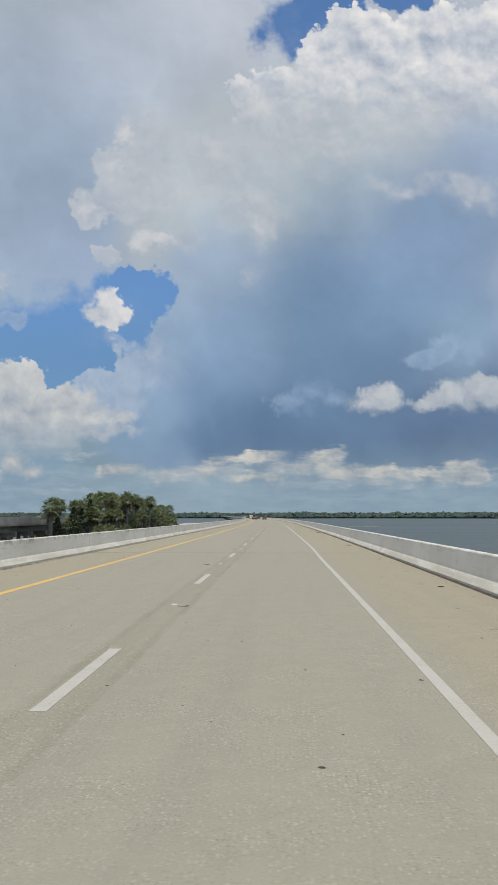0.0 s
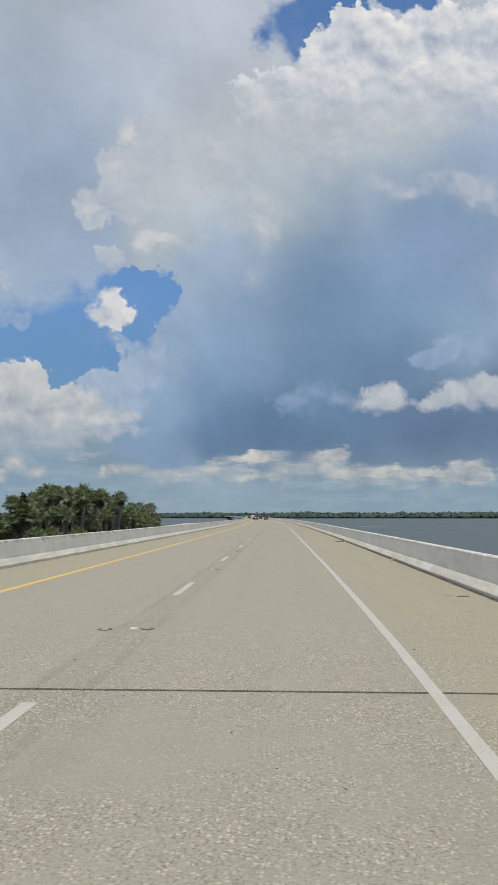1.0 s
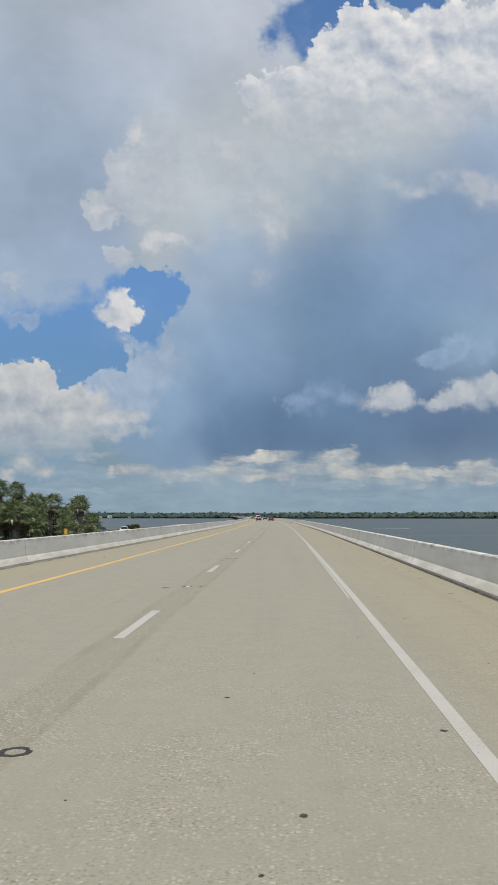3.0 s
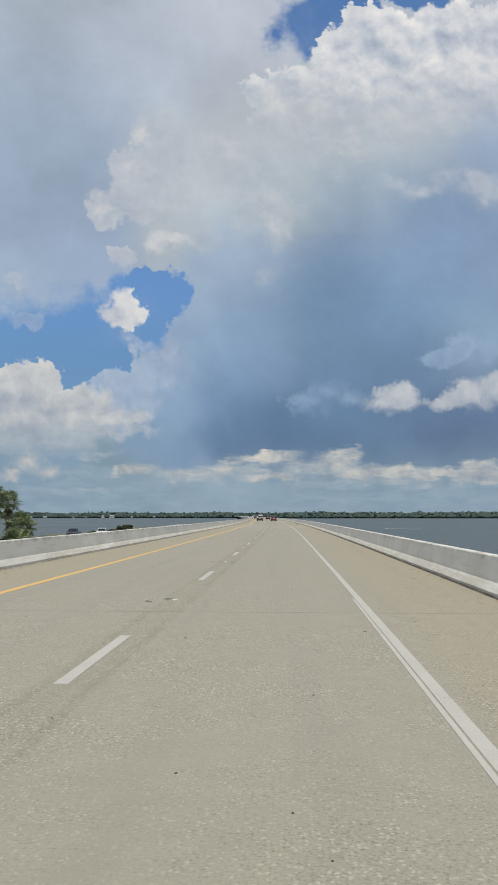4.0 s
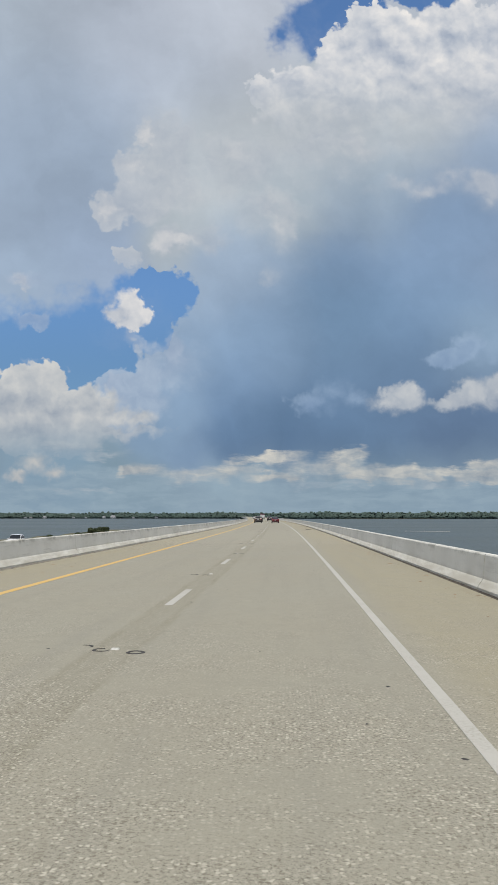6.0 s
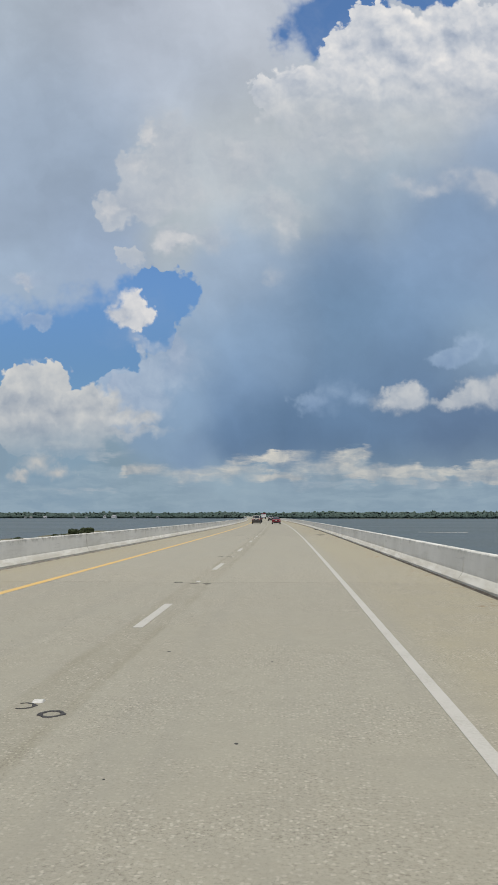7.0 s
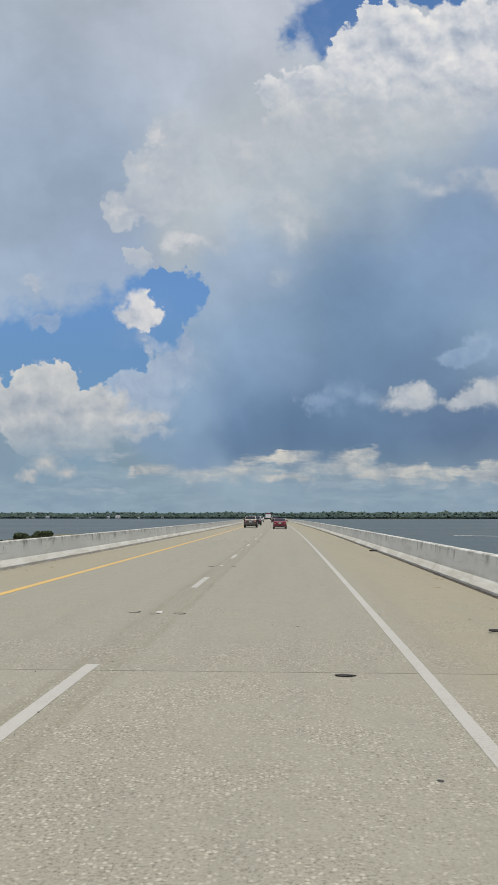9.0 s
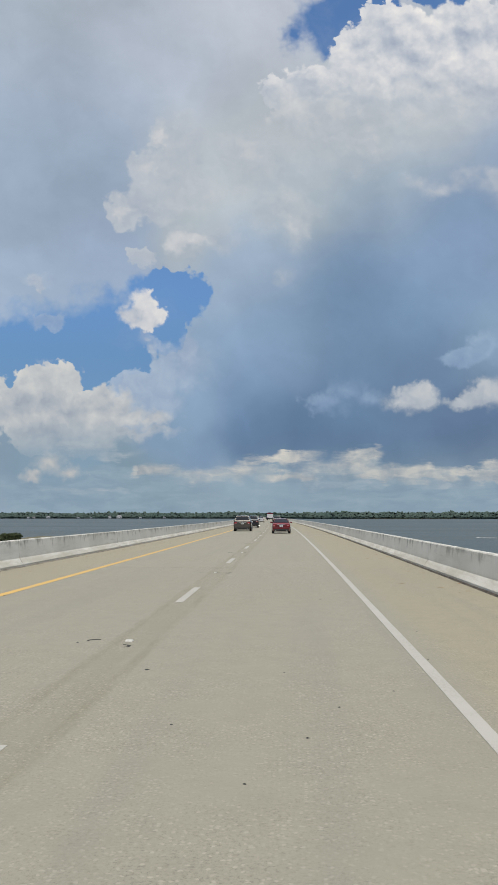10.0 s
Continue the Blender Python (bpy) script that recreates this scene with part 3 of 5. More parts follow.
def box(bm, x0, x1, y0, y1, z0, z1, bevel=0.0):
    made = bmesh.ops.create_cube(bm, size=1.0, matrix=Matrix.Translation(((x0 + x1) / 2, (y0 + y1) / 2, (z0 + z1) / 2)) @ Matrix.Diagonal((x1 - x0, y1 - y0, z1 - z0, 1)))
    if bevel:
        edges = list({e for v in made["verts"] for e in v.link_edges})
        bmesh.ops.bevel(bm, geom=edges, offset=bevel, segments=2, profile=0.7, affect="EDGES")
    return bm


def sweep(profile, s0, s1, step=4.0, uv=False, wobble=0.0, drift=None):
    """A closed section (q, z), swept along the bridge, with end caps and the lane map."""
    bm = bmesh.new()
    n = max(1, int(round((s1 - s0) / step)))
    rings = []
    for i in range(n + 1):
        s = s0 + (s1 - s0) * i / n
        off = drift(s) if drift else 0.0
        rings.append([bm.verts.new(along(s, q + off, z + (wobble * noise.noise((s * 3, q, 0)) if wobble and z > 0.001 else 0))) for q, z in profile])
    faces = []
    k = len(profile)
    for i in range(n):
        for j in range(k):
            faces.append(bm.faces.new((rings[i][j], rings[i][(j + 1) % k], rings[i + 1][(j + 1) % k], rings[i + 1][j])))
    bm.faces.new(rings[0][::-1])
    bm.faces.new(rings[-1])
    bmesh.ops.recalc_face_normals(bm, faces=bm.faces)
    if uv:
        layer = bm.loops.layers.uv.new("lane")
        where = {v: (profile[j][0], s0 + (s1 - s0) * i / n) for i, ring in enumerate(rings) for j, v in enumerate(ring)}
        for face in bm.faces:
            for loop in face.loops:
                loop[layer].uv = where[loop.vert]
    return bm


# ---------- the bridge ----------
SPAN, FIRST_JOINT = 43.72, 34.36
LEFT_TOE, RIGHT_TOE = -8.55, 4.39
FAR_END = 2560.0
road = thing("road", pose(0, 0, 0), "pale worn concrete bridge carriageway with two lanes", "road", kind="structure")
k = -3
while FIRST_JOINT + k * SPAN < FAR_END:
    s0 = FIRST_JOINT + k * SPAN
    gap = {0: 0.035, 3: 0.02}.get(k, 0.008)
    gap1 = {-1: 0.035, 2: 0.02}.get(k, 0.008)
    part("deck_slab", sweep([(LEFT_TOE - 0.42, 0), (RIGHT_TOE + 0.42, 0), (RIGHT_TOE + 0.42, -0.28), (LEFT_TOE - 0.42, -0.28)], max(s0 + gap, -118), s0 + SPAN - gap1, 4.4 if k < 20 else 22, True), CONCRETE_DECK, road)
    if -2 < k < 20:
        part("expansion_joint", sweep([(LEFT_TOE, -0.012), (RIGHT_TOE, -0.012), (RIGHT_TOE, -0.1), (LEFT_TOE, -0.1)], s0 - 0.05, s0 + 0.05, 1), RUBBER, road, "dark rubber expansion joint")
    k += 1


def stripe(q, width, s0, s1, step=4.4, drift=None):
    return sweep([(q - width / 2, 0.0005), (q + width / 2, 0.0005), (q + width / 2, 0.004), (q - width / 2, 0.004)], s0, s1, step, drift=drift)


def edge_sway(s):
    """The painted edge line strays a little from the barrier's line."""
    return float(np.interp(s, (30, 38, 48, 60, 75, 96, 112, 126, 140), (0, 0.08, 0.08, 0.04, 0, 0.035, 0.035, 0.025, 0)))


part("edge_line", stripe(1.584, 0.132, -110, 2000, 3, edge_sway), WHITE_PAINT, road, "solid white edge line")
part("old_edge_line", stripe(1.507, 0.05, 97, 124, 3), WHITE_PAINT, road, "worn older white line beside the edge line")
part("edge_line", stripe(-5.969, 0.20, -110, 2000, 6), YELLOW_PAINT, road, "solid yellow edge line")
DASH_AT, DASH_EACH, DASH_LONG, DASH_Q = 6.391, 12.192, 3.05, -2.041
for i in range(-8, 60):
    s = DASH_AT + i * DASH_EACH
    part("lane_dash", stripe(DASH_Q, 0.15, s, s + DASH_LONG, 1.6), WHITE_PAINT, road)

BARRIER = [(0.0, 0.0), (0.0, 0.085), (0.02, 0.115), (0.13, 0.27), (0.185, 0.79), (0.205, 0.815), (0.37, 0.815), (0.40, 0.79), (0.42, 0.0)]
BAY = SPAN / 3
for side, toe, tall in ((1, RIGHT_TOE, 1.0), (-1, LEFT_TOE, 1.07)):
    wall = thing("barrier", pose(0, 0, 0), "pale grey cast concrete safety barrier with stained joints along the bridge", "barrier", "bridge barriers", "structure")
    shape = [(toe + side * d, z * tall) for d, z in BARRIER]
    i = -9
    while FIRST_JOINT + (i + 1) * BAY < FAR_END:
        s0 = FIRST_JOINT + i * BAY
        if s0 > -115:
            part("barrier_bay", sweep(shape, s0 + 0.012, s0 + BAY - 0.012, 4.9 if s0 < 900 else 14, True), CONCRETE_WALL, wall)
        i += 1
    # a low strip along each toe, dark on the right, grey on the left
    part("gutter_grit", sweep([(toe - side * 0.06, 0.0), (toe - side * 0.035, 0.015), (toe - side * 0.004, 0.034), (toe - side * 0.002, 0.0)], -60, 500, 0.5, wobble=0.012), TOE_DARK if side > 0 else PALE_GRIT, wall, "dark strip along the barrier's toe" if side > 0 else "grey grit along the barrier's toe")

# ---------- river and shores ----------
RIVER = -5.3
bm = bmesh.new()
bmesh.ops.create_grid(bm, x_segments=24, y_segments=24, size=6500)
water = part("water", bm, WATER, m=pose(0, 2000, RIVER))
tagged(water, "slate grey rippled river under a cloudy sky", "river", kind="structure")


def clump(bm, at, size, tall, rng, sides=5):
    """One rough crown: a lumpy closed form."""
    top = bm.verts.new(at + Vector((0, 0, tall)))
    low = bm.verts.new(at)
    rings = []
    for h, r in ((0.22, 0.9), (0.62, 1.0), (0.90, 0.68)):
        turn = rng.random() * 6.28
        rings.append([bm.verts.new(at + Vector((math.cos(turn + 6.283 * i / sides) * size * r * rng.uniform(0.7, 1.25), math.sin(turn + 6.283 * i / sides) * size * r * rng.uniform(0.7, 1.25), tall * (h + rng.uniform(-0.09, 0.09))))) for i in range(sides)])
    for i in range(sides):
        j = (i + 1) % sides
        bm.faces.new((low, rings[0][j], rings[0][i]))
        bm.faces.new((rings[0][i], rings[0][j], rings[1][j], rings[1][i]))
        bm.faces.new((rings[1][i], rings[1][j], rings[2][j], rings[2][i]))
        bm.faces.new((rings[2][i], rings[2][j], top))


def far_wood(name, x0, x1, y0, deep, count, label, lo, hi):
    rng = random.Random(5)
    bm = bmesh.new()
    for i in range(count):
        x = rng.uniform(x0, x1)
        d = rng.random() ** 1.5 * deep
        t = rng.uniform(lo, hi) * (0.9 + 0.15 * noise.noise((x * 0.006, 3, 0)) + 0.12 * noise.noise((x * 0.03, 9, 0)))
        t *= 0.5 + 0.5 * min(1, d / (0.22 * deep))
        clump(bm, Vector((x, y0 + d + 40 * noise.noise((x * 0.002, 0, 0)), RIVER - 0.5)), rng.uniform(3.4, 7.0), t * (1.18 if rng.random() < 0.08 else 1), rng)
    tagged(part(name, bm, FAR_LEAF_HAZED, smooth=True), label, "woods", kind="stuff")


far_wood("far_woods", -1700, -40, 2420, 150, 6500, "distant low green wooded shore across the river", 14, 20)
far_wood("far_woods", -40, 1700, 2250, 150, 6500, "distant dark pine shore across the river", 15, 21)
bm = bmesh.new()
box(bm, -2200, 2200, 0, 900, -1, 0.8)
tagged(part("far_shore", bm, SAND, m=pose(0, 2440, RIVER)), "flat distant river bank under the woods", "shore", kind="structure")
bm = bmesh.new()
box(bm, -20, 2200, 0, 300, -1, 0.7)
tagged(part("far_shore", bm, SAND, m=pose(0, 2260, RIVER)), "flat distant river bank under the woods", "shore", kind="structure")


# ---------- the older carriageway, the island and its trees ----------
def opposite_height(s):
    return float(np.interp(s, (-200, 145, 265, 700), (0.7, 0.7, -2.9, -2.9)))


OPP_NEAR, OPP_FAR = -34.0, -46.0


def land(name, s0, s1, q0, q1, ns, nq, height, mat, label, category):
    bm = bmesh.new()
    rows = [[bm.verts.new(along(s0 + (s1 - s0) * i / ns, q0 + (q1 - q0) * j / nq, height(s0 + (s1 - s0) * i / ns, q0 + (q1 - q0) * j / nq))) for j in range(nq + 1)] for i in range(ns + 1)]
    for i in range(ns):
        for j in range(nq):
            bm.faces.new((rows[i][j], rows[i][j + 1], rows[i + 1][j + 1], rows[i + 1][j]))
    bmesh.ops.recalc_face_normals(bm, faces=bm.faces)
    if sum(f.normal.z for f in bm.faces) < 0:
        bmesh.ops.reverse_faces(bm, faces=bm.faces)
    return tagged(part(name, bm, mat, smooth=True), label, category, kind="structure")


def island_height(s, q):
    s, q = s + 5 * noise.noise((s * 0.05, q * 0.05, 4)), q + 3.5 * noise.noise((s * 0.04, q * 0.05, 8))
    rim = min((s - 84) / 12, (520 - s) / 30, (q + 74) / 7, (-17 - q) / 5)
    rim = max(0.0, min(1.0, rim))
    rise = rim * rim * (3 - 2 * rim)
    z = RIVER - 0.6 + rise * (1.8 + 0.35 * noise.noise((s * 0.08, q * 0.08, 0)))
    bank = max(0.0, 1 - max(0, OPP_FAR - 1 - q, q - OPP_NEAR - 1) / 6.0)
    return max(z, z + (opposite_height(s) - 0.25 - z) * bank) if 152 < s < 515 else z


land("island", 80, 525, -78, -14, 110, 24, island_height, SAND, "low sandy overgrown island beside the bridge", "island")
deck = land("causeway_road", 150, 510, OPP_FAR, OPP_NEAR, 90, 6, lambda s, q: opposite_height(s) + 0.06, CONCRETE_OLD, "worn grey road of the opposite lanes on the causeway", "road")


def opposite_bridge():
    b = thing("old_bridge", pose(0, 0, 0), "weathered low concrete trestle bridge of the opposite lanes", "bridge", kind="structure")
    z = 0.7
    part("deck", sweep([(OPP_FAR, z), (OPP_NEAR, z), (OPP_NEAR, z - 0.32), (OPP_FAR, z - 0.32)], -60, 150, 6), CONCRETE_OLD, b)
    for q, side in ((OPP_NEAR, -1), (OPP_FAR, 1)):
        part("parapet", sweep([(q, z), (q + side * 0.3, z), (q + side * 0.25, z + 0.8), (q + side * 0.05, z + 0.8)], -60, 150, 6), CONCRETE_OLD, b)
    for q in (-35.2, -38.4, -41.6, -44.8):
        part("girder", sweep([(q - 0.22, z - 0.32), (q + 0.22, z - 0.32), (q + 0.3, z - 1.15), (q - 0.3, z - 1.15)], -58, 149, 12), CONCRETE_OLD, b)
    for i in range(31):
        s = -56 + i * 6.7
        bm = bmesh.new()
        box(bm, OPP_FAR + 0.2, OPP_NEAR - 0.1, -0.4, 0.4, z - 1.75, z - 1.15, 0.03)
        part("pier_cap", bm, CONCRETE_OLD, b, m=stand(s))
        for q in (-35.0, -38.3, -41.7, -45.0):
            bm = bmesh.new()
            bmesh.ops.create_cone(bm, segments=10, radius1=0.28, radius2=0.28, depth=6.0, cap_ends=True, matrix=Matrix.Translation((q, 0, z - 1.75 - 3.0)))
            part("pile", bm, CONCRETE_OLD, b, m=stand(s))


opposite_bridge()

# piers of the bridge that carries the camera
for k in range(-2, 17):
    pier = thing("bridge_pier", stand(FIRST_JOINT + k * SPAN), "grey concrete bent with round columns standing in the river", "pier", "bridge piers", "structure")
    bm = bmesh.new()
    box(bm, -8.6, 4.5, -0.7, 0.7, -1.9, -1.0, 0.05)
    part("pier_cap", bm, CONCRETE_OLD, pier)
    for q in (-7.0, -2.0, 3.0):
        bm = bmesh.new()
        bmesh.ops.create_cone(bm, segments=12, radius1=0.5, radius2=0.5, depth=6, cap_ends=True, matrix=Matrix.Translation((q, 0, -4.9)))
        part("column", bm, CONCRETE_OLD, pier)
girders = thing("girder", pose(0, 0, 0), "grey concrete beams under the bridge deck", "girder", kind="structure")
for q in (-7.6, -4.8, -2.0, 0.8, 3.6):
    part("beam", sweep([(q - 0.3, -0.281), (q + 0.3, -0.281), (q + 0.3, -1.0), (q - 0.3, -1.0)], -100, 720, 15), CONCRETE_OLD, girders)


def fan_leaf(bm, base, out, up, reach, blade, rng, rays=13):
    """One fan frond: a stalk and a folded fan of narrow, drooping rays."""
    side = out.cross(up).normalized()
    hub = base + out * reach
    wide = side * 0.022
    bm.faces.new([bm.verts.new(p) for p in (base - wide, base + wide, hub + wide * 0.6, hub - wide * 0.6)])
    for i in range(rays):
        a = (i / (rays - 1) - 0.5) * 3.7
        way = (out * math.cos(a) + side * math.sin(a)).normalized()
        long = blade * (0.72 + 0.28 * math.cos(a * 0.8)) * rng.uniform(0.85, 1.1)
        across = way.cross(up).normalized() * blade * 0.075
        fold = up * (0.035 if i % 2 else -0.035)
        mid = hub + way * long * 0.55 + fold - up * 0.04 * blade
        tip = hub + way * long - Vector((0, 0, 1)) * blade * rng.uniform(0.14, 0.42)
        v = [bm.verts.new(p) for p in (hub, mid + across, tip, mid - across)]
        bm.faces.new(v)


def palm_meshes(seed, tall, size=1.0):
    rng = random.Random(seed)
    trunk = bmesh.new()
    lean = rng.uniform(-0.04, 0.04)
    rings = []
    n = int(tall / 0.22)
    for i in range(n + 1):
        z = tall * i / n
        r = (0.18 if z > 0.4 else 0.25) * (1.0 + (0.18 if i % 2 else 0.0)) * (1.25 if z > tall * 0.72 else 1.0)
        turn = 0.4 * (i % 2)
        rings.append([trunk.verts.new((lean * z + math.cos(turn + 6.283 * j / 8) * r * rng.uniform(0.9, 1.1), math.sin(turn + 6.283 * j / 8) * r * rng.uniform(0.9, 1.1), z)) for j in range(8)])
    for i in range(n):
        for j in range(8):
            trunk.faces.new((rings[i][j], rings[i][(j + 1) % 8], rings[i + 1][(j + 1) % 8], rings[i + 1][j]))
    trunk.faces.new(rings[-1])
    trunk.faces.new(rings[0][::-1])
    crown, dead = bmesh.new(), bmesh.new()
    top = Vector((lean * tall, 0, tall))
    for i in range(32):
        rise = math.asin(1 - 1.5 * (i + 0.5) / 32) + rng.uniform(-0.1, 0.1)
        turn = i * 2.39996 + rng.uniform(-0.2, 0.2)
        out = Vector((math.cos(turn) * math.cos(rise), math.sin(turn) * math.cos(rise), math.sin(rise)))
        up = Vector((-math.cos(turn) * math.sin(rise), -math.sin(turn) * math.sin(rise), math.cos(rise)))
        fan_leaf(crown, top + out * 0.1, out, up, size * rng.uniform(0.55, 0.95), size * rng.uniform(0.75, 1.0), rng)
    for i in range(9):
        turn, rise = i * 2.39996 + 1, rng.uniform(-1.35, -0.75)
        out = Vector((math.cos(turn) * math.cos(rise), math.sin(turn) * math.cos(rise), math.sin(rise)))
        up = Vector((-math.cos(turn) * math.sin(rise), -math.sin(turn) * math.sin(rise), math.cos(rise)))
        fan_leaf(dead, top - Vector((0, 0, 0.25)), out, up, size * rng.uniform(0.4, 0.7), size * rng.uniform(0.6, 0.85), rng, 9)
    return mesh_of("trunk", trunk, BARK), mesh_of("crown", crown, PALM_LEAF), mesh_of("dead_fronds", dead, DEAD_LEAF)


PALM_KINDS = [(tall, [palm_meshes(11 + i * 3 + j, tall, 0.84 + 0.14 * j) for j in range(2)]) for i, tall in enumerate((3.6, 4.8, 6.0, 7.2, 8.4))]
PALM_FIRST = {}


def palm(s, q, crown_z, turn):
    ground = island_height(s, q) - 0.15
    kind = min(range(5), key=lambda i: abs(PALM_KINDS[i][0] + ground - crown_z))
    pick = kind * 2 + int(turn * 7) % 2
    m = stand(s, q, ground, turn * 360)
    if pick in PALM_FIRST:
        return copy_thing(PALM_FIRST[pick], m)
    size = ("short", "smallish", "medium", "tall", "very tall")[kind]
    ob = thing("palm_tree", m, f"{size} cabbage palm with a rough grey trunk and fan leaves", "palm tree", "palms on the island")
    trunk, crown, dead = PALM_KINDS[kind][1][pick % 2]
    part("trunk", trunk, BARK, ob)
    part("crown", crown, PALM_LEAF, ob, "round head of green fan leaves")
    part("dead_fronds", dead, DEAD_LEAF, ob, "brown hanging dead fan leaves")
    PALM_FIRST[pick] = ob
    return ob


def bush_mesh(seed, wide, tall, leaf, count):
    """A crown of many small leaf clumps round some stems, with an uneven outline."""
    rng = random.Random(seed)
    bm = bmesh.new()
    lobes = [(Vector((rng.uniform(-1, 1) * wide * 0.55, rng.uniform(-1, 1) * wide * 0.55, tall * rng.uniform(0.3, 0.75))), rng.uniform(0.3, 0.5)) for _ in range(7)]
    for i in range(count):
        c, r = rng.choice(lobes)
        d = Vector((rng.gauss(0, 1), rng.gauss(0, 1), rng.gauss(0, 0.8))).normalized()
        p = c + Vector((d.x * wide * r, d.y * wide * r, d.z * tall * r * 0.75)) * rng.uniform(0.7, 1.08)
        p.z = max(p.z, 0.05)
        a = Vector((rng.gauss(0, 1), rng.gauss(0, 1), rng.gauss(0, 1))).normalized()
        b = a.cross(d + Vector((0.01, 0, 0))).normalized()
        k = leaf * rng.uniform(0.6, 1.4)
        bm.faces.new([bm.verts.new(p + w) for w in (a * k, b * k * 0.7, -a * k, -b * k * 0.7)])
    return mesh_of("leaves", bm, SHRUB_LEAF)


def stem_mesh(seed, wide, tall):
    rng = random.Random(seed)
    bm = bmesh.new()
    for i in range(5):
        tip = Vector((rng.uniform(-0.5, 0.5) * wide, rng.uniform(-0.5, 0.5) * wide, tall * rng.uniform(0.5, 0.8)))
        ring = [[bm.verts.new(p + Vector((math.cos(t) * r, math.sin(t) * r, 0))) for t in (0, 1.57, 3.14, 4.71)] for p, r in ((Vector((tip.x * 0.1, tip.y * 0.1, -0.2)), 0.06), (tip * 0.55, 0.04), (tip, 0.015))]
        for a, b in zip(ring, ring[1:]):
            for j in range(4):
                bm.faces.new((a[j], a[(j + 1) % 4], b[(j + 1) % 4], b[j]))
    return mesh_of("stems", bm, BARK)


def cedar_mesh(seed, wide, tall):
    """A dark, ragged, pointed conifer crown of drooping sprays."""
    rng = random.Random(seed)
    bm = bmesh.new()
    for i in range(900):
        h = rng.random() ** 0.8
        r = wide * (1 - h) ** 0.75 * rng.uniform(0.35, 1.1) * (1 + 0.25 * math.sin(h * 17))
        t = rng.random() * 6.283
        p = Vector((math.cos(t) * r, math.sin(t) * r, 0.5 + tall * h))
        out = Vector((math.cos(t), math.sin(t), rng.uniform(-0.5, 0.7))).normalized()
        side = Vector((-math.sin(t), math.cos(t), rng.uniform(-0.5, 0.5))) * rng.uniform(0.06, 0.14)
        k = rng.uniform(0.18, 0.42)
        bm.faces.new([bm.verts.new(w) for w in (p - side, p + out * k * 0.5 - side * 0.6, p + out * k, p + side)])
    return mesh_of("crown", bm, CEDAR_LEAF)


def cedar_trunk(tall):
    bm = bmesh.new()
    bmesh.ops.create_cone(bm, segments=7, radius1=0.16, radius2=0.03, depth=tall, cap_ends=True, matrix=Matrix.Translation((0, 0, tall / 2 - 0.2)))
    return mesh_of("trunk", bm, BARK)


def grow(name, m, label, category, group, parts):
    ob = thing(name, m, label, category, group)
    for key, me in parts:
        part(key, me, None, ob)
    return ob


rng = random.Random(21)
# the grove: a row near the bridge, others behind it
spots = []
s = 101.0
while s < 177:
    for row in range(3):
        q = -24.2 - 3.6 * row + rng.uniform(-1.3, 1.3)
        top = float(np.interp(s, (95, 104, 112, 128, 146, 160, 170, 180), (1.6, 3.0, 4.3, 4.6, 4.4, 3.5, 2.9, 1.6))) + rng.uniform(-2.5, 0.35) - (0.4 if row == 0 else 0.0)
        spots.append((s + rng.uniform(-1.6, 1.6), q, top))
    if rng.random() < 0.85:
        spots.append((s + rng.uniform(-1.5, 1.5), -23.2 + rng.uniform(-0.8, 0.8), float(np.interp(s, (95, 112, 150, 180), (-1.2, 0.6, 0.6, -1.2))) + rng.uniform(-1.2, 1.4)))
    s += 3.9
spots += [(91.5, -27.6, 2.4), (178.8, -25.7, 3.0), (180.3, -25.0, 0.9), (176.5, -26.5, 2.2), (113.5, -25.6, 4.9), (129.5, -25.2, 5.0), (134.0, -26.0, 4.6)]
for s, q, top in spots:
    palm(s, q, top, rng.random())

cedars = [[("trunk", cedar_trunk(tall * 0.9)), ("crown", cedar_mesh(31 + i, wide, tall))] for i, (wide, tall) in enumerate(((1.5, 6.5), (1.3, 5.2), (1.7, 7.6)))]
first_cedar = []
for i, (s, q) in enumerate(((96, -26.0), (99, -29), (101.5, -25.3), (106, -27.5), (118, -28.5), (120, -24.2), (139, -27), (153, -26), (162, -28), (169, -26.0))):
    m = stand(s, q, island_height(s, q) - 0.1, rng.random() * 360)
    if i < 3:
        first_cedar.append(grow("cedar_tree", m, f"{('broad', 'small', 'tall')[i]} dark green cedar with ragged drooping sprays", "cedar", "cedars on the island", cedars[i]))
    else:
        copy_thing(first_cedar[i % 3], m)

shrubs = [[("stems", stem_mesh(51 + i, wide, tall)), ("leaves", bush_mesh(41 + i, wide, tall, leaf, count))] for i, (wide, tall, leaf, count) in enumerate(((2.2, 2.6, 0.2, 900), (3.0, 3.2, 0.22, 1300), (2.6, 1.9, 0.18, 1100)))]
first_shrub = []
bush_spots = [(s + rng.uniform(-1, 1), -23.5 - rng.uniform(0, 8)) for s in np.arange(94, 179, 1.7)]
bush_spots += [(s + rng.uniform(-1, 1), -31.2 - rng.uniform(0, 2.2)) for s in np.arange(97, 178, 1.9)]
bush_spots += [(s, q) for s, q in ((371, -62), (375, -63), (405, -62), (409, -63), (413, -62), (430, -63), (433, -63.5), (448, -63), (451, -64), (454, -63), )]
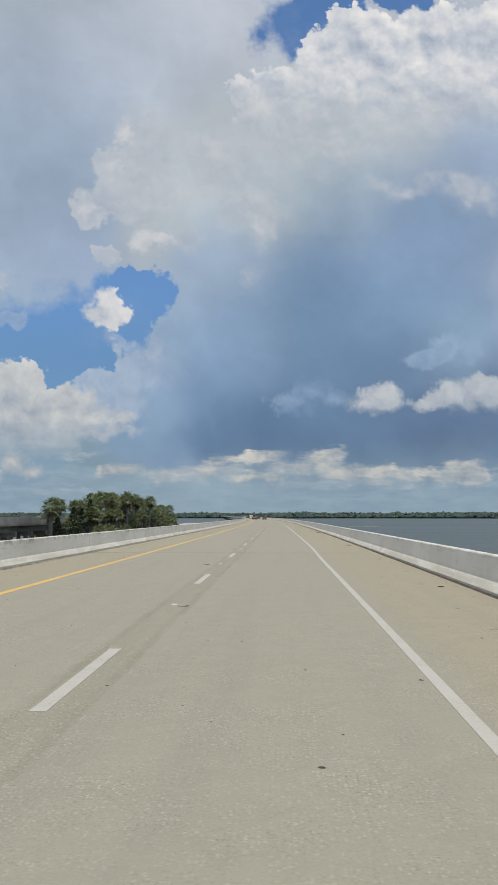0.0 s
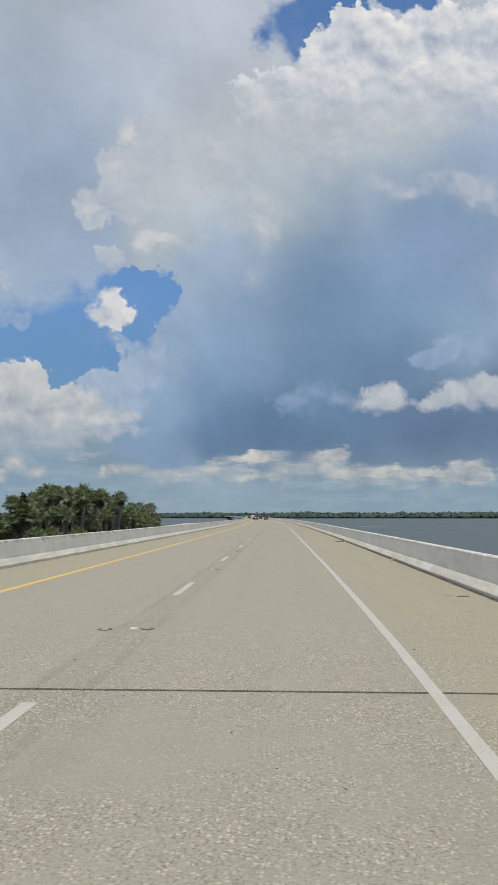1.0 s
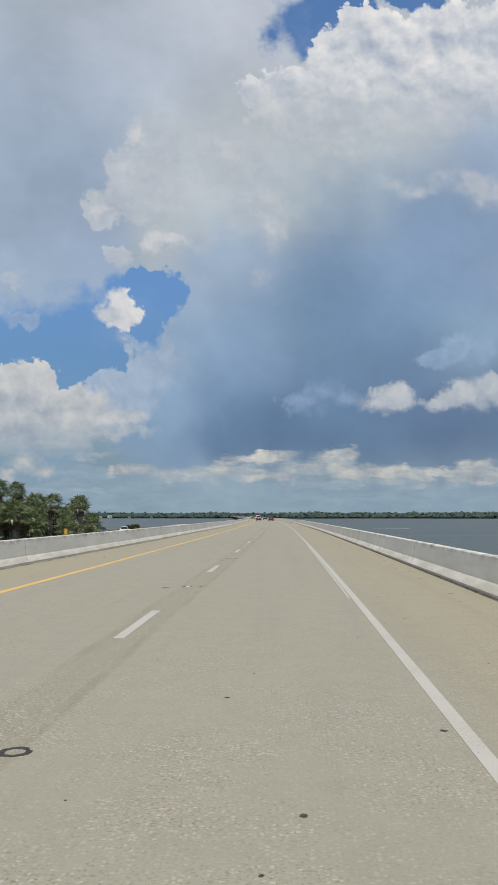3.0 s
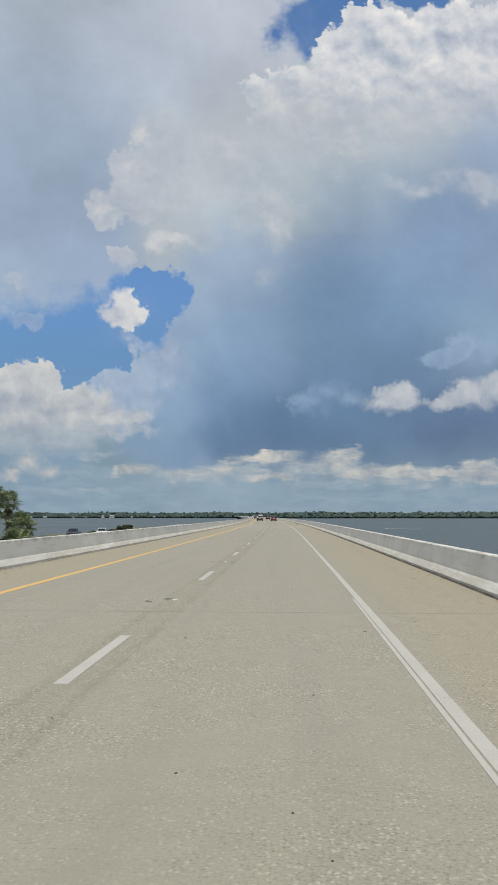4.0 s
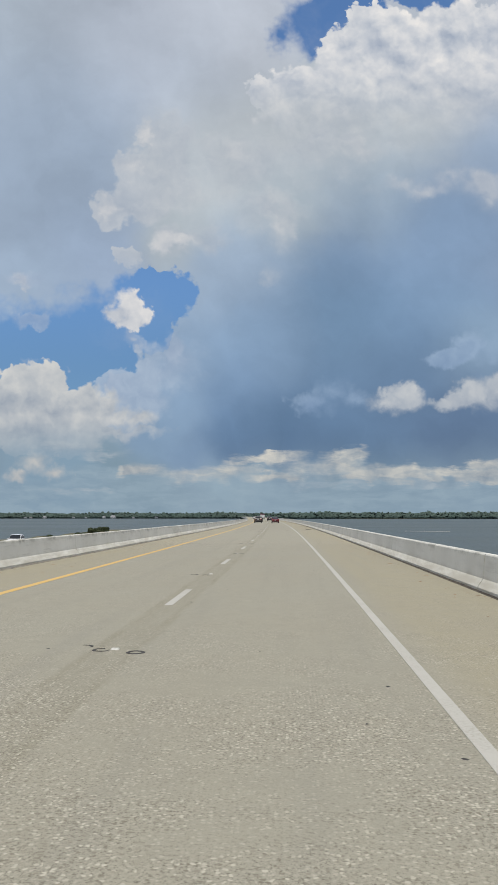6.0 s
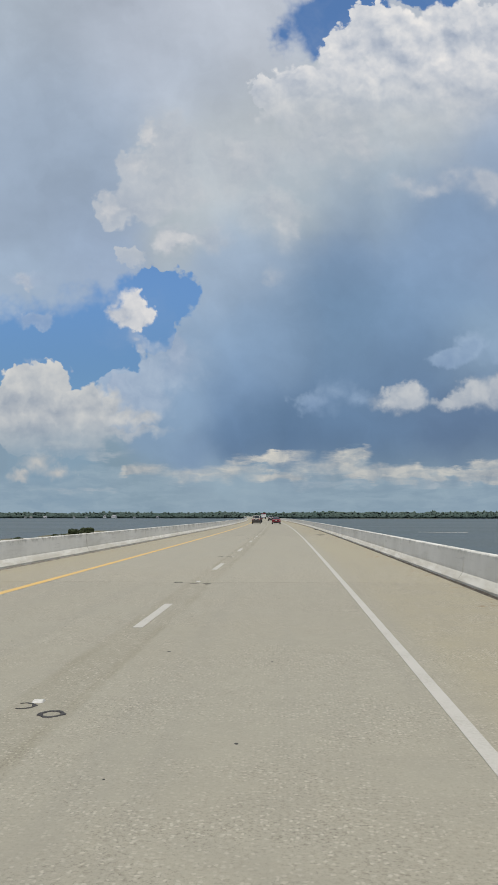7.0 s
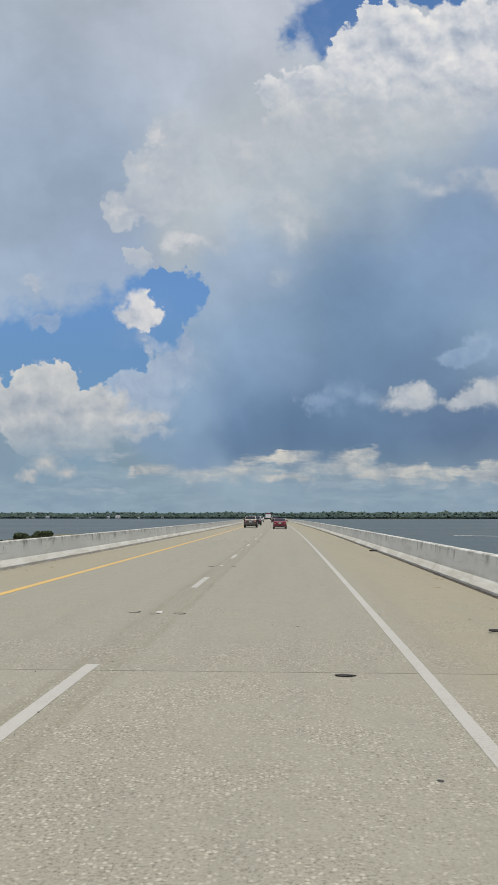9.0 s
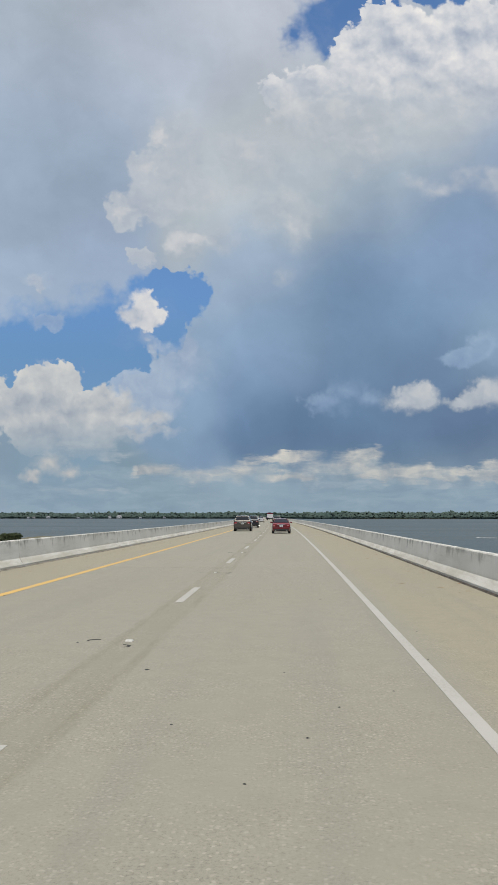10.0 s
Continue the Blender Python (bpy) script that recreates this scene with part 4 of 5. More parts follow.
for i, (s, q) in enumerate(bush_spots):
    far = s > 200
    pick = 2 if far and s < 420 else 1 if far else i % 3
    m = stand(s, q, island_height(s, q) - (1.25 if far else 0.1), rng.random() * 360)
    while len(first_shrub) < 3:
        j = len(first_shrub)
        first_shrub.append(grow("shrub", stand(92 + 2.1 * j, -30 + j, island_height(92 + 2.1 * j, -30 + j) - 0.1), ("low dark green coastal shrub", "dense rounded green coastal shrub", "spreading low green shrub on the bank")[j], "shrub", "shrubs on the island", shrubs[j]))
    copy_thing(first_shrub[pick], m)

# a thin pale boom floating off the bridge
boom = thing("floating_boom", pose(55, 516, RIVER, 0, 0, -32), "thin pale floating boom lying on the river", "boom")
for i in range(10):
    bm = bmesh.new()
    bmesh.ops.create_cone(bm, segments=10, radius1=0.11, radius2=0.11, depth=2.0, cap_ends=True, matrix=pose(-9.9 + 2.2 * i, 0.25 * math.sin(i * 0.9), 0.06, 0, 90, 0))
    part("float", bm, BOOM, boom)

# ---------- houses on the far shore ----------
HOUSE_WALLS = [material("house_wall", c, 0.8, 0, mottled(c, tuple(0.85 * x for x in c), 0.3)) for c in ((0.78, 0.78, 0.75), (0.55, 0.58, 0.6), (0.7, 0.62, 0.5))]
HOUSE_ROOF = material("house_roof", (0.25, 0.25, 0.26), 0.8, 0, mottled((0.2, 0.2, 0.21), (0.34, 0.34, 0.35), 0.4))
DARK_PANE = material("dark_pane", (0.03, 0.035, 0.04), 0.15)


def house(x, y, wide, deep, tall, wall, label):
    h = thing("house", pose(x, y, RIVER + 0.9), label, "house", "houses on the far shore")
    bm = bmesh.new()
    box(bm, -wide / 2, wide / 2, -deep / 2, deep / 2, 0, tall, 0.05)
    part("wall", bm, wall, h)
    bm = bmesh.new()
    e, r = wide / 2 + 0.5, deep / 2 + 0.5
    v = [bm.verts.new(p) for p in ((-e, -r, tall), (e, -r, tall), (e, r, tall), (-e, r, tall), (-e * 0.75, 0, tall + wide * 0.28), (e * 0.75, 0, tall + wide * 0.28))]
    for f in ((0, 1, 5, 4), (2, 3, 4, 5), (1, 2, 5), (3, 0, 4), (3, 2, 1, 0)):
        bm.faces.new([v[i] for i in f])
    part("roof", bm, HOUSE_ROOF, h)
    n = max(2, int(wide / 4))
    for i in range(n):
        bm = bmesh.new()
        c = -wide / 2 + wide * (i + 0.5) / n
        box(bm, c - 0.8, c + 0.8, -deep / 2 - 0.06, -deep / 2 + 0.05, tall * 0.35, tall * 0.75, 0.02)
        part("window", bm, DARK_PANE, h)


for x, wide, tall, w, label in ((-572, 22, 8, 0, "large white waterfront house under a grey roof"), (-600, 12, 8.5, 0, "white waterfront house with a hipped roof"), (-782, 16, 5, 0, "low white waterfront house among trees"),
                                (-825, 10, 4, 2, "low tan waterfront house among trees"), (-842, 9, 4, 0, "small white waterfront house"), (-693, 9, 4, 0, "small white boathouse at the water"), (-655, 8, 4, 1, "small grey boathouse at the water"),
                                (-510, 9, 4, 0, "small pale waterfront house"), (-440, 12, 5, 1, "grey waterfront house among trees"), (-330, 13, 5, 1, "grey waterfront house under tall trees"), (-240, 14, 5, 0, "pale waterfront house under tall trees"),
                                (-205, 9, 4, 2, "small tan waterfront house"), (-380, 8, 4, 0, "small white dock house at the water")):
    house(x, 2412 + 30 * noise.noise((x, 0, 0)), wide * 0.62, 8, tall * 0.62, HOUSE_WALLS[w], label)


# ---------- vehicles ----------
def car_paint(name, c, metal=0.4):
    m = material(name, c, 0.35, metal, mottled(c, tuple(0.9 * x for x in c), 1.5))
    b = m.node_tree.nodes["Principled BSDF"]
    b.inputs["Coat Weight"].default_value, b.inputs["Coat Roughness"].default_value = 0.8, 0.05
    return m


RED = car_paint("red_car_paint", (0.165, 0.007, 0.015))
BRONZE = car_paint("bronze_car_paint", (0.085, 0.072, 0.062), 0.35)
CHARCOAL = car_paint("charcoal_car_paint", (0.022, 0.024, 0.027), 0.4)
WHITE_CAR = car_paint("white_car_paint", (0.72, 0.72, 0.71), 0.0)
GLASS = material("car_glass", (0.012, 0.014, 0.016), 0.06)
TRIM = material("black_trim", (0.02, 0.02, 0.02), 0.6, 0, mottled((0.015, 0.015, 0.015), (0.03, 0.03, 0.03), 4.0))
TYRE = material("tyre", (0.018, 0.018, 0.018), 0.85, 0, mottled((0.012, 0.012, 0.012), (0.03, 0.028, 0.026), 6.0))
ALLOY = material("alloy", (0.55, 0.55, 0.56), 0.3, 1.0)
CHROME = material("chrome", (0.75, 0.75, 0.76), 0.12, 1.0)
TAIL_RED = material("tail_lens", (0.30, 0.008, 0.012), 0.15)
TAIL_CLEAR = material("clear_lens", (0.75, 0.74, 0.72), 0.12)
PLATE = material("plate_white", (0.72, 0.73, 0.72), 0.5)
PLATE_BARS = material("plate_bars", (0.10, 0.16, 0.13), 0.6)


def loft(sections, close=True):
    """A hull through half sections (x, z) at stations y, mirrored."""
    bm = bmesh.new()
    rings = []
    for y, half in sections:
        rings.append([bm.verts.new((x, y, z)) for x, z in half] + [bm.verts.new((-x, y, z)) for x, z in half[::-1] if x > 1e-6])
    k = len(rings[0])
    for a, b in zip(rings, rings[1:]):
        for j in range(k):
            bm.faces.new((a[j], a[(j + 1) % k], b[(j + 1) % k], b[j]))
    bm.faces.new(rings[0][::-1])
    bm.faces.new(rings[-1])
    bmesh.ops.recalc_face_normals(bm, faces=bm.faces)
    return bm


def wheel(parent, x, y, r, wide):
    bm = bmesh.new()
    side = 1 if x > 0 else -1
    ring = [(r * 0.62, 0), (r * 0.93, 0), (r, wide * 0.12), (r, wide * 0.88), (r * 0.93, wide), (r * 0.62, wide)]
    n = 20
    rows = [[bm.verts.new((side * -d, math.cos(6.283 * i / n) * q, math.sin(6.283 * i / n) * q)) for q, d in ring] for i in range(n)]
    for i in range(n):
        for j in range(len(ring)):
            bm.faces.new((rows[i][j], rows[i][(j + 1) % len(ring)], rows[(i + 1) % n][(j + 1) % len(ring)], rows[(i + 1) % n][j]))
    bmesh.ops.recalc_face_normals(bm, faces=bm.faces)
    w = part("wheel", bm, TYRE, parent, "black tyre on an alloy rim", m=pose(x, y, r))
    bm = bmesh.new()
    bmesh.ops.create_cone(bm, segments=14, radius1=r * 0.6, radius2=r * 0.5, depth=wide * 0.8, cap_ends=True, matrix=Matrix.Translation((-side * wide * 0.5, 0, 0)) @ Matrix.Rotation(radians(90), 4, "Y"))
    part("rim", bm, ALLOY, w, "grey alloy rim")
    bm = bmesh.new()
    for i in range(5):
        box(bm, -0.02 + side * 0.0, 0.02, -0.03, 0.03, 0.02, r * 0.58)
        bmesh.ops.rotate(bm, verts=bm.verts, cent=(0, 0, 0), matrix=Matrix.Rotation(radians(72), 3, "X"))
    part("spokes", bm, ALLOY, w, "alloy spokes")


def vehicle(name, m, paint, label, category, long, wide, tall, belt, hood, tail, cabin, wheel_r, group="traffic on the bridge", lamps_high=False, bed=False, first=True):
    """A car. cabin: stations of the rear glass's foot, roof's rear, roof's front and windscreen's foot, from the rear, as parts of the length."""
    car = thing(name, m, label, category, group)
    w, L = wide / 2, long

    def half(y, top, squeeze, low=0.22):
        h = w * squeeze
        return (y, [(0, low), (h * 0.86, low), (h * 0.96, low + 0.10), (h, low + 0.30), (h, top - 0.22), (h * 0.965, top - 0.07), (h * 0.90, top - 0.015), (h * 0.5, top), (0, top + 0.005)])

    tops = [(0.0, tail - 0.10, 0.86, 0.30), (0.02, tail - 0.02, 0.93, 0.24), (0.07, tail, 0.985, 0.2), (cabin[0], belt, 1.0, 0.18), (cabin[1], belt, 1.0, 0.18), (cabin[2], belt, 1.0, 0.18), (cabin[3], belt - 0.02, 0.99, 0.18), (0.86, hood, 0.975, 0.2), (0.96, hood - 0.1, 0.90, 0.24), (1.0, hood - 0.22, 0.78, 0.30)]
    hull = loft([half(-L / 2 + L * t, top, sq, low) for t, top, sq, low in tops])
    part("body", hull, paint, car, smooth=False)
    wb, wr = w * 0.90, w * (0.66 if tall < 1.6 else 0.70)
    y0, y1, y2, y3 = (-L / 2 + L * c for c in cabin)
    roof = loft([(y0, [(0, belt - 0.03), (wb, belt - 0.03), (wb * 0.99, belt - 0.01), (0, belt - 0.01)]), (y1, [(0, belt - 0.03), (wb, belt - 0.03), (wr, tall - 0.05), (0, tall - 0.05)]),
                 ((y1 + y2) / 2, [(0, belt - 0.03), (wb, belt - 0.03), (wr * 1.02, tall - 0.03), (0, tall)]), (y2, [(0, belt - 0.03), (wb, belt - 0.03), (wr * 0.98, tall - 0.06), (0, tall - 0.06)]), (y3, [(0, belt - 0.05), (wb, belt - 0.05), (wb * 0.99, belt - 0.02), (0, belt - 0.02)])])
    part("roof", roof, paint, car)

    def pane(key, corners, parent_label):
        bm = bmesh.new()
        a = [Vector(c) for c in corners]
        n = (a[1] - a[0]).cross(a[2] - a[0]).normalized()
        out = n if n.dot((a[0] + a[2]) / 2 - Vector((0, (y1 + y2) / 2, belt - 0.5))) > 0 else -n
        front = [bm.verts.new(p + out * 0.02) for p in a]
        back = [bm.verts.new(p - out * 0.01) for p in a]
        bm.faces.new(front)
        bm.faces.new(back[::-1])
        for i in range(4):
            bm.faces.new((front[i], back[i], back[(i + 1) % 4], front[(i + 1) % 4]))
        bmesh.ops.recalc_face_normals(bm, faces=bm.faces)
        part(key, bm, GLASS, car, parent_label)

    def between(p, q, t):
        return tuple(a + (b - a) * t for a, b in zip(p, q))

    for ya, yb, key in ((y0, y1, "rear_window"), (y3, y2, "windscreen")):
        lo_l, lo_r, hi_l, hi_r = (-wb * 0.94, ya, belt - 0.01), (wb * 0.94, ya, belt - 0.01), (-wr * 0.92, yb, tall - 0.055), (wr * 0.92, yb, tall - 0.055)
        pane(key, (between(lo_l, hi_l, 0.14), between(lo_r, hi_r, 0.14), between(lo_r, hi_r, 0.90), between(lo_l, hi_l, 0.90)), "dark glass")
    mid = (y1 + y2) / 2
    for sx in (-1, 1):
        for ya, yb, ta, tb in ((mid + 0.04, y2 + (y3 - y2) * 0.35, y2, y2), (y1 + (y0 - y1) * 0.25, mid - 0.04, y1, y1)):
            def on(y, t):
                near = max(0.0, min(1.0, (y - y0) / (y1 - y0), (y3 - y) / (y3 - y2)))
                return (sx * (wb + (wr - wb) * t * near), y, belt - 0.03 + (tall - 0.05 - belt + 0.03) * t * near)
            pane("side_window", (on(ya, 0.16), on(yb, 0.16), on(yb, 0.86), on(ya, 0.86)), "dark glass")
        for y in (-L / 2 + L * 0.19, L / 2 - L * 0.18):
            bm = bmesh.new()
            bmesh.ops.create_cone(bm, segments=18, radius1=wheel_r * 1.16, radius2=wheel_r * 1.16, depth=0.05, cap_ends=True, matrix=Matrix.Translation((sx * (w - 0.018), y, wheel_r)) @ Matrix.Rotation(radians(90), 4, "Y"))
            part("wheel_arch", bm, TRIM, car, "black wheel arch")
            wheel(car, sx * (w + 0.012), y, wheel_r, 0.22)
        bm = bmesh.new()
        box(bm, sx * w * 0.97 if sx > 0 else sx * (w + 0.19), sx * (w + 0.19) if sx > 0 else sx * w * 0.97, y3 - 0.42, y3 - 0.30, belt - 0.02, belt + 0.13, 0.03)
        part("mirror", bm, paint, car)
        # lamps
        zl = tail - (0.20 if not lamps_high else 0.16)
        bm = bmesh.new()
        box(bm, min(sx * w * 0.60, sx * w * 0.91), max(sx * w * 0.60, sx * w * 0.91), -L / 2 - 0.025, -L / 2 + 0.14, zl - 0.13, zl + 0.05, 0.03)
        lamp = part("tail_lamp", bm, TAIL_RED, car, "red tail lamp")
        bm = bmesh.new()
        box(bm, min(sx * w * 0.64, sx * w * 0.86), max(sx * w * 0.64, sx * w * 0.86), -L / 2 - 0.032, -L / 2, zl - 0.075, zl - 0.04, 0.008)
        part("reversing_lens", bm, TAIL_CLEAR, lamp, "pale lens strip")
        bm = bmesh.new()
        box(bm, min(sx * w * 0.50, sx * w * 0.80), max(sx * w * 0.50, sx * w * 0.80), L / 2 - 0.22, L / 2 - 0.02, hood - 0.34, hood - 0.2, 0.03)
        part("headlamp", bm, TAIL_CLEAR, car, "clear headlamp")
        bm = bmesh.new()
        bmesh.ops.create_cone(bm, segments=12, radius1=0.045, radius2=0.045, depth=0.14, cap_ends=True, matrix=Matrix.Translation((sx * w * 0.58, -L / 2 + 0.02, 0.31)) @ Matrix.Rotation(radians(90), 4, "X"))
        part("exhaust", bm, CHROME, car, "chrome exhaust tip")
    bm = bmesh.new()
    box(bm, -w * 0.80, w * 0.80, -L / 2 - 0.05, -L / 2 + 0.2, 0.26, 0.42, 0.04)
    part("bumper_insert", bm, TRIM, car, "black lower bumper")
    bm = bmesh.new()
    box(bm, -w * 0.87, w * 0.87, -L / 2 - 0.045, -L / 2 + 0.2, 0.42, 0.60, 0.05)
    part("bumper", bm, paint, car)
    bm = bmesh.new()
    box(bm, -w * 0.55, w * 0.55, L / 2 - 0.12, L / 2 + 0.01, 0.42, hood - 0.32, 0.04)
    part("grille", bm, TRIM, car, "black grille")
    zp = tail - 0.26
    bm = bmesh.new()
    box(bm, -0.155, 0.155, -L / 2 - 0.045, -L / 2 + 0.05, zp - 0.08, zp + 0.075, 0.006)
    plate = part("number_plate", bm, PLATE, car, "white plate with plain bars")
    for x in (-0.06, 0.055):
        bm = bmesh.new()
        box(bm, x - 0.045, x + 0.045, -L / 2 - 0.049, -L / 2 - 0.03, zp - 0.035, zp + 0.03)
        part("plate_bar", bm, PLATE_BARS, plate)
    bm = bmesh.new()
    box(bm, -w * 0.42, w * 0.42, -L / 2 - 0.04, -L / 2 + 0.05, zp + 0.10, zp + 0.135, 0.01)
    part("chrome_strip", bm, CHROME, car, "chrome strip over the plate")
    if bed:
        bm = bmesh.new()
        box(bm, -w * 0.80, w * 0.80, -L / 2 + 0.12, y0 - 0.08, tail - 0.08, tail + 0.012)
        part("cargo_bed", bm, TRIM, car, "black open cargo bed")
    return car


SEDAN = dict(long=4.62, wide=1.78, tall=1.44, belt=0.98, hood=0.90, tail=0.99, cabin=(0.14, 0.33, 0.55, 0.74), wheel_r=0.32)
CROSSOVER = dict(long=4.78, wide=1.92, tall=1.74, belt=1.12, hood=1.04, tail=1.10, cabin=(0.03, 0.14, 0.56, 0.75), wheel_r=0.37, lamps_high=True)
PICKUP = dict(long=5.8, wide=2.02, tall=1.92, belt=1.22, hood=1.18, tail=1.22, cabin=(0.42, 0.46, 0.64, 0.76), wheel_r=0.40, bed=True)

vehicle("sedan", stand(347, -0.25), RED, "glossy red four-door sedan with a white plate", "car", **SEDAN)
vehicle("crossover", stand(358, -4.5), BRONZE, "metallic brown-grey crossover with a dark rear window", "car", **CROSSOVER)
vehicle("crossover", stand(384, -4.3), CHARCOAL, "black crossover with a dark rear window", "car", **CROSSOVER)
vehicle("sedan", stand(478, -4.1), WHITE_CAR, "white four-door sedan far along the bridge", "car", **SEDAN)
vehicle("crossover", stand(446, -0.3), CHARCOAL, "black crossover far along the bridge", "car", **CROSSOVER)
vehicle("sedan", stand(560, -4.0), CHARCOAL, "dark four-door sedan far along the bridge", "car", **SEDAN)
vehicle("crossover", stand(606, -4.0), WHITE_CAR, "white crossover far along the bridge", "car", **CROSSOVER)
vehicle("sedan", stand(640, -0.2), CHARCOAL, "dark sedan far ahead in the outer lane", "car", **SEDAN)
vehicle("pickup_truck", stand(272, -38.0, opposite_height(272) + 0.065, 180), WHITE_CAR, "white pickup truck on the opposite causeway", "pickup truck", group="opposite traffic", **PICKUP)
vehicle("pickup_truck", stand(261, -41.4, opposite_height(261) + 0.065, 180), CHARCOAL, "dark grey pickup truck on the opposite causeway", "pickup truck", group="opposite traffic", **PICKUP)


def box_truck(m):
    t = thing("box_truck", m, "white box truck with a red upper body far along the bridge", "truck", "traffic on the bridge")
    bm = bmesh.new()
    box(bm, -1.2, 1.2, -3.4, 1.2, 0.9, 2.5, 0.06)
    part("cargo_box", bm, WHITE_CAR, t)
    bm = bmesh.new()
    box(bm, -1.21, 1.21, -3.42, 1.22, 2.5, 3.05, 0.08)
    part("cargo_top", bm, RED, t, "red upper cargo body")
    bm = bmesh.new()
    box(bm, -1.05, 1.05, 1.25, 3.2, 0.55, 2.4, 0.15)
    cab = part("cab", bm, WHITE_CAR, t)
    bm = bmesh.new()
    box(bm, -0.92, 0.92, 3.15, 3.24, 1.5, 2.2, 0.03)
    part("windscreen", bm, GLASS, cab)
    bm = bmesh.new()
    box(bm, -0.9, 0.9, -3.3, 3.1, 0.5, 0.9, 0.03)
    part("chassis", bm, TRIM, t)
    for sx in (-1, 1):
        for y in (-2.2, 2.2):
            wheel(t, sx * 1.14, y, 0.45, 0.3)
        bm = bmesh.new()
        box(bm, min(sx * 0.9, sx * 1.12), max(sx * 0.9, sx * 1.12), -3.45, -3.38, 0.95, 1.15, 0.02)
        part("tail_lamp", bm, TAIL_RED, t)


box_truck(stand(585, -0.2))


# ---------- small things on the deck ----------
REFLECTOR = material("reflector_white", (0.68, 0.67, 0.62), 0.45, 0, mottled((0.42, 0.41, 0.37), (0.56, 0.55, 0.50), 30))
BITUMEN = material("bitumen", (0.022, 0.021, 0.02), 0.75, 0, mottled((0.014, 0.013, 0.012), (0.05, 0.047, 0.042), 20))
YELLOW_PLASTIC = material("yellow_plastic", (0.75, 0.42, 0.03), 0.5)
YELLOW_GREEN = material("yellow_green_weed", (0.5, 0.55, 0.12), 0.6, 0, mottled((0.38, 0.45, 0.08), (0.60, 0.62, 0.18), 20))
BROWN_SCRAP = material("brown_scrap", (0.22, 0.12, 0.06), 0.85, 0, mottled((0.17, 0.10, 0.055), (0.42, 0.27, 0.15), 12))


def scar_mesh(seed):
    """A ring or an arc of bitumen left where a marker was glued."""
    rng = random.Random(seed)
    bm = bmesh.new()
    a0, span = rng.uniform(0, 6.28), (6.283, 4.2, 2.6, 5.2)[seed % 4]
    n = 18
    rows = []
    for i in range(n + 1):
        a = a0 + span * i / n
        r, w = 0.095 * rng.uniform(0.93, 1.07), 0.020 * rng.uniform(0.6, 1.4) * (1 if span > 6 else max(0.25, math.sin(math.pi * i / n)))
        rows.append([bm.verts.new((math.cos(a) * (r + d), math.sin(a) * (r + d), z)) for d, z in ((-w, 0.0005), (-w * 0.6, 0.006), (w * 0.6, 0.006), (w, 0.0005))])
    for a, b in zip(rows, rows[1:]):
        for j in range(3):
            bm.faces.new((a[j], a[j + 1], b[j + 1], b[j]))
    bmesh.ops.recalc_face_normals(bm, faces=bm.faces)
    return mesh_of("bitumen_scar", bm, BITUMEN)


SCARS = [scar_mesh(i) for i in range(8)]
bm = bmesh.new()
box(bm, -0.05, 0.05, -0.05, 0.05, 0.0, 0.018)
for v in bm.verts:
    if v.co.z > 0.01:
        v.co.x, v.co.y = v.co.x * 0.85, v.co.y * 0.45
MARKER = mesh_of("road_stud", bm, REFLECTOR)
rng = random.Random(9)
for i in range(-2, 34):
    s = DASH_AT + DASH_LONG + i * DASH_EACH + 4.55
    part("road_stud", MARKER, None, road, "white raised reflector" if i == -2 else "", stand(s + rng.uniform(-0.1, 0.25), DASH_Q + rng.uniform(-0.05, 0.08)))
    for q in (-0.42, -0.03, 0.30):
        if rng.random() < 0.76:
            part("bitumen_scar", SCARS[rng.randrange(8)], None, road, "", stand(s + rng.uniform(-0.35, 0.1), DASH_Q + q + rng.uniform(-0.08, 0.08), 0, rng.random() * 360))

# chewing gum, tar and grit spots
bm = bmesh.new()
SPOTS = ((263.35, 0.97), (262.8, 0.63), (262.7, 0.30), (265.4, 0.82))
for i in range(900):
    s, q = rng.uniform(0, 330), rng.uniform(-8.2, 4.1)
    r = 0.010 + 0.024 * rng.random() ** 4
    if i < len(SPOTS):
        (s, q), r = SPOTS[i], 0.019
    elif 262 < s < 267 and -1 < q < 1.5:
        continue
    c = along(s, q, 0.0)
    n = 7
    rim = [bm.verts.new(c + Vector((math.cos(6.283 * j / n) * r * rng.uniform(0.6, 1.3), math.sin(6.283 * j / n) * r * rng.uniform(0.6, 1.6), 0.0008))) for j in range(n)]
    top = bm.verts.new(c + Vector((0, 0, 0.007)))
    for j in range(n):
        bm.faces.new((rim[j], rim[(j + 1) % n], top))
tagged(part("tar_spots", bm, BITUMEN), "small black tar and gum spots on the deck", "tar spots", kind="stuff")

# bits of dry litter on the outer shoulder
bm = bmesh.new()
for i in range(1300):
    s = rng.uniform(-5, 420)
    q = RIGHT_TOE - 0.08 - abs(rng.gauss(0, 0.55)) if rng.random() < 0.6 else LEFT_TOE + 0.15 + abs(rng.gauss(0, 0.7))
    c, a, long, wide = along(s, q, 0.002), rng.random() * 3.14, rng.uniform(0.02, 0.12), rng.uniform(0.004, 0.012)
    d, e = Vector((math.cos(a), math.sin(a) * 0.6, 0)) * long, Vector((-math.sin(a), math.cos(a), 0)) * wide
    v = [bm.verts.new(p) for p in (c - d, c + e, c + d, c - e, c + Vector((0, 0, wide)))]
    for j in range(4):
        bm.faces.new((v[j], v[(j + 1) % 4], v[4]))
tagged(part("dry_litter", bm, BROWN_SCRAP), "dry stalks and grit strewn along the shoulders", "litter", kind="stuff")


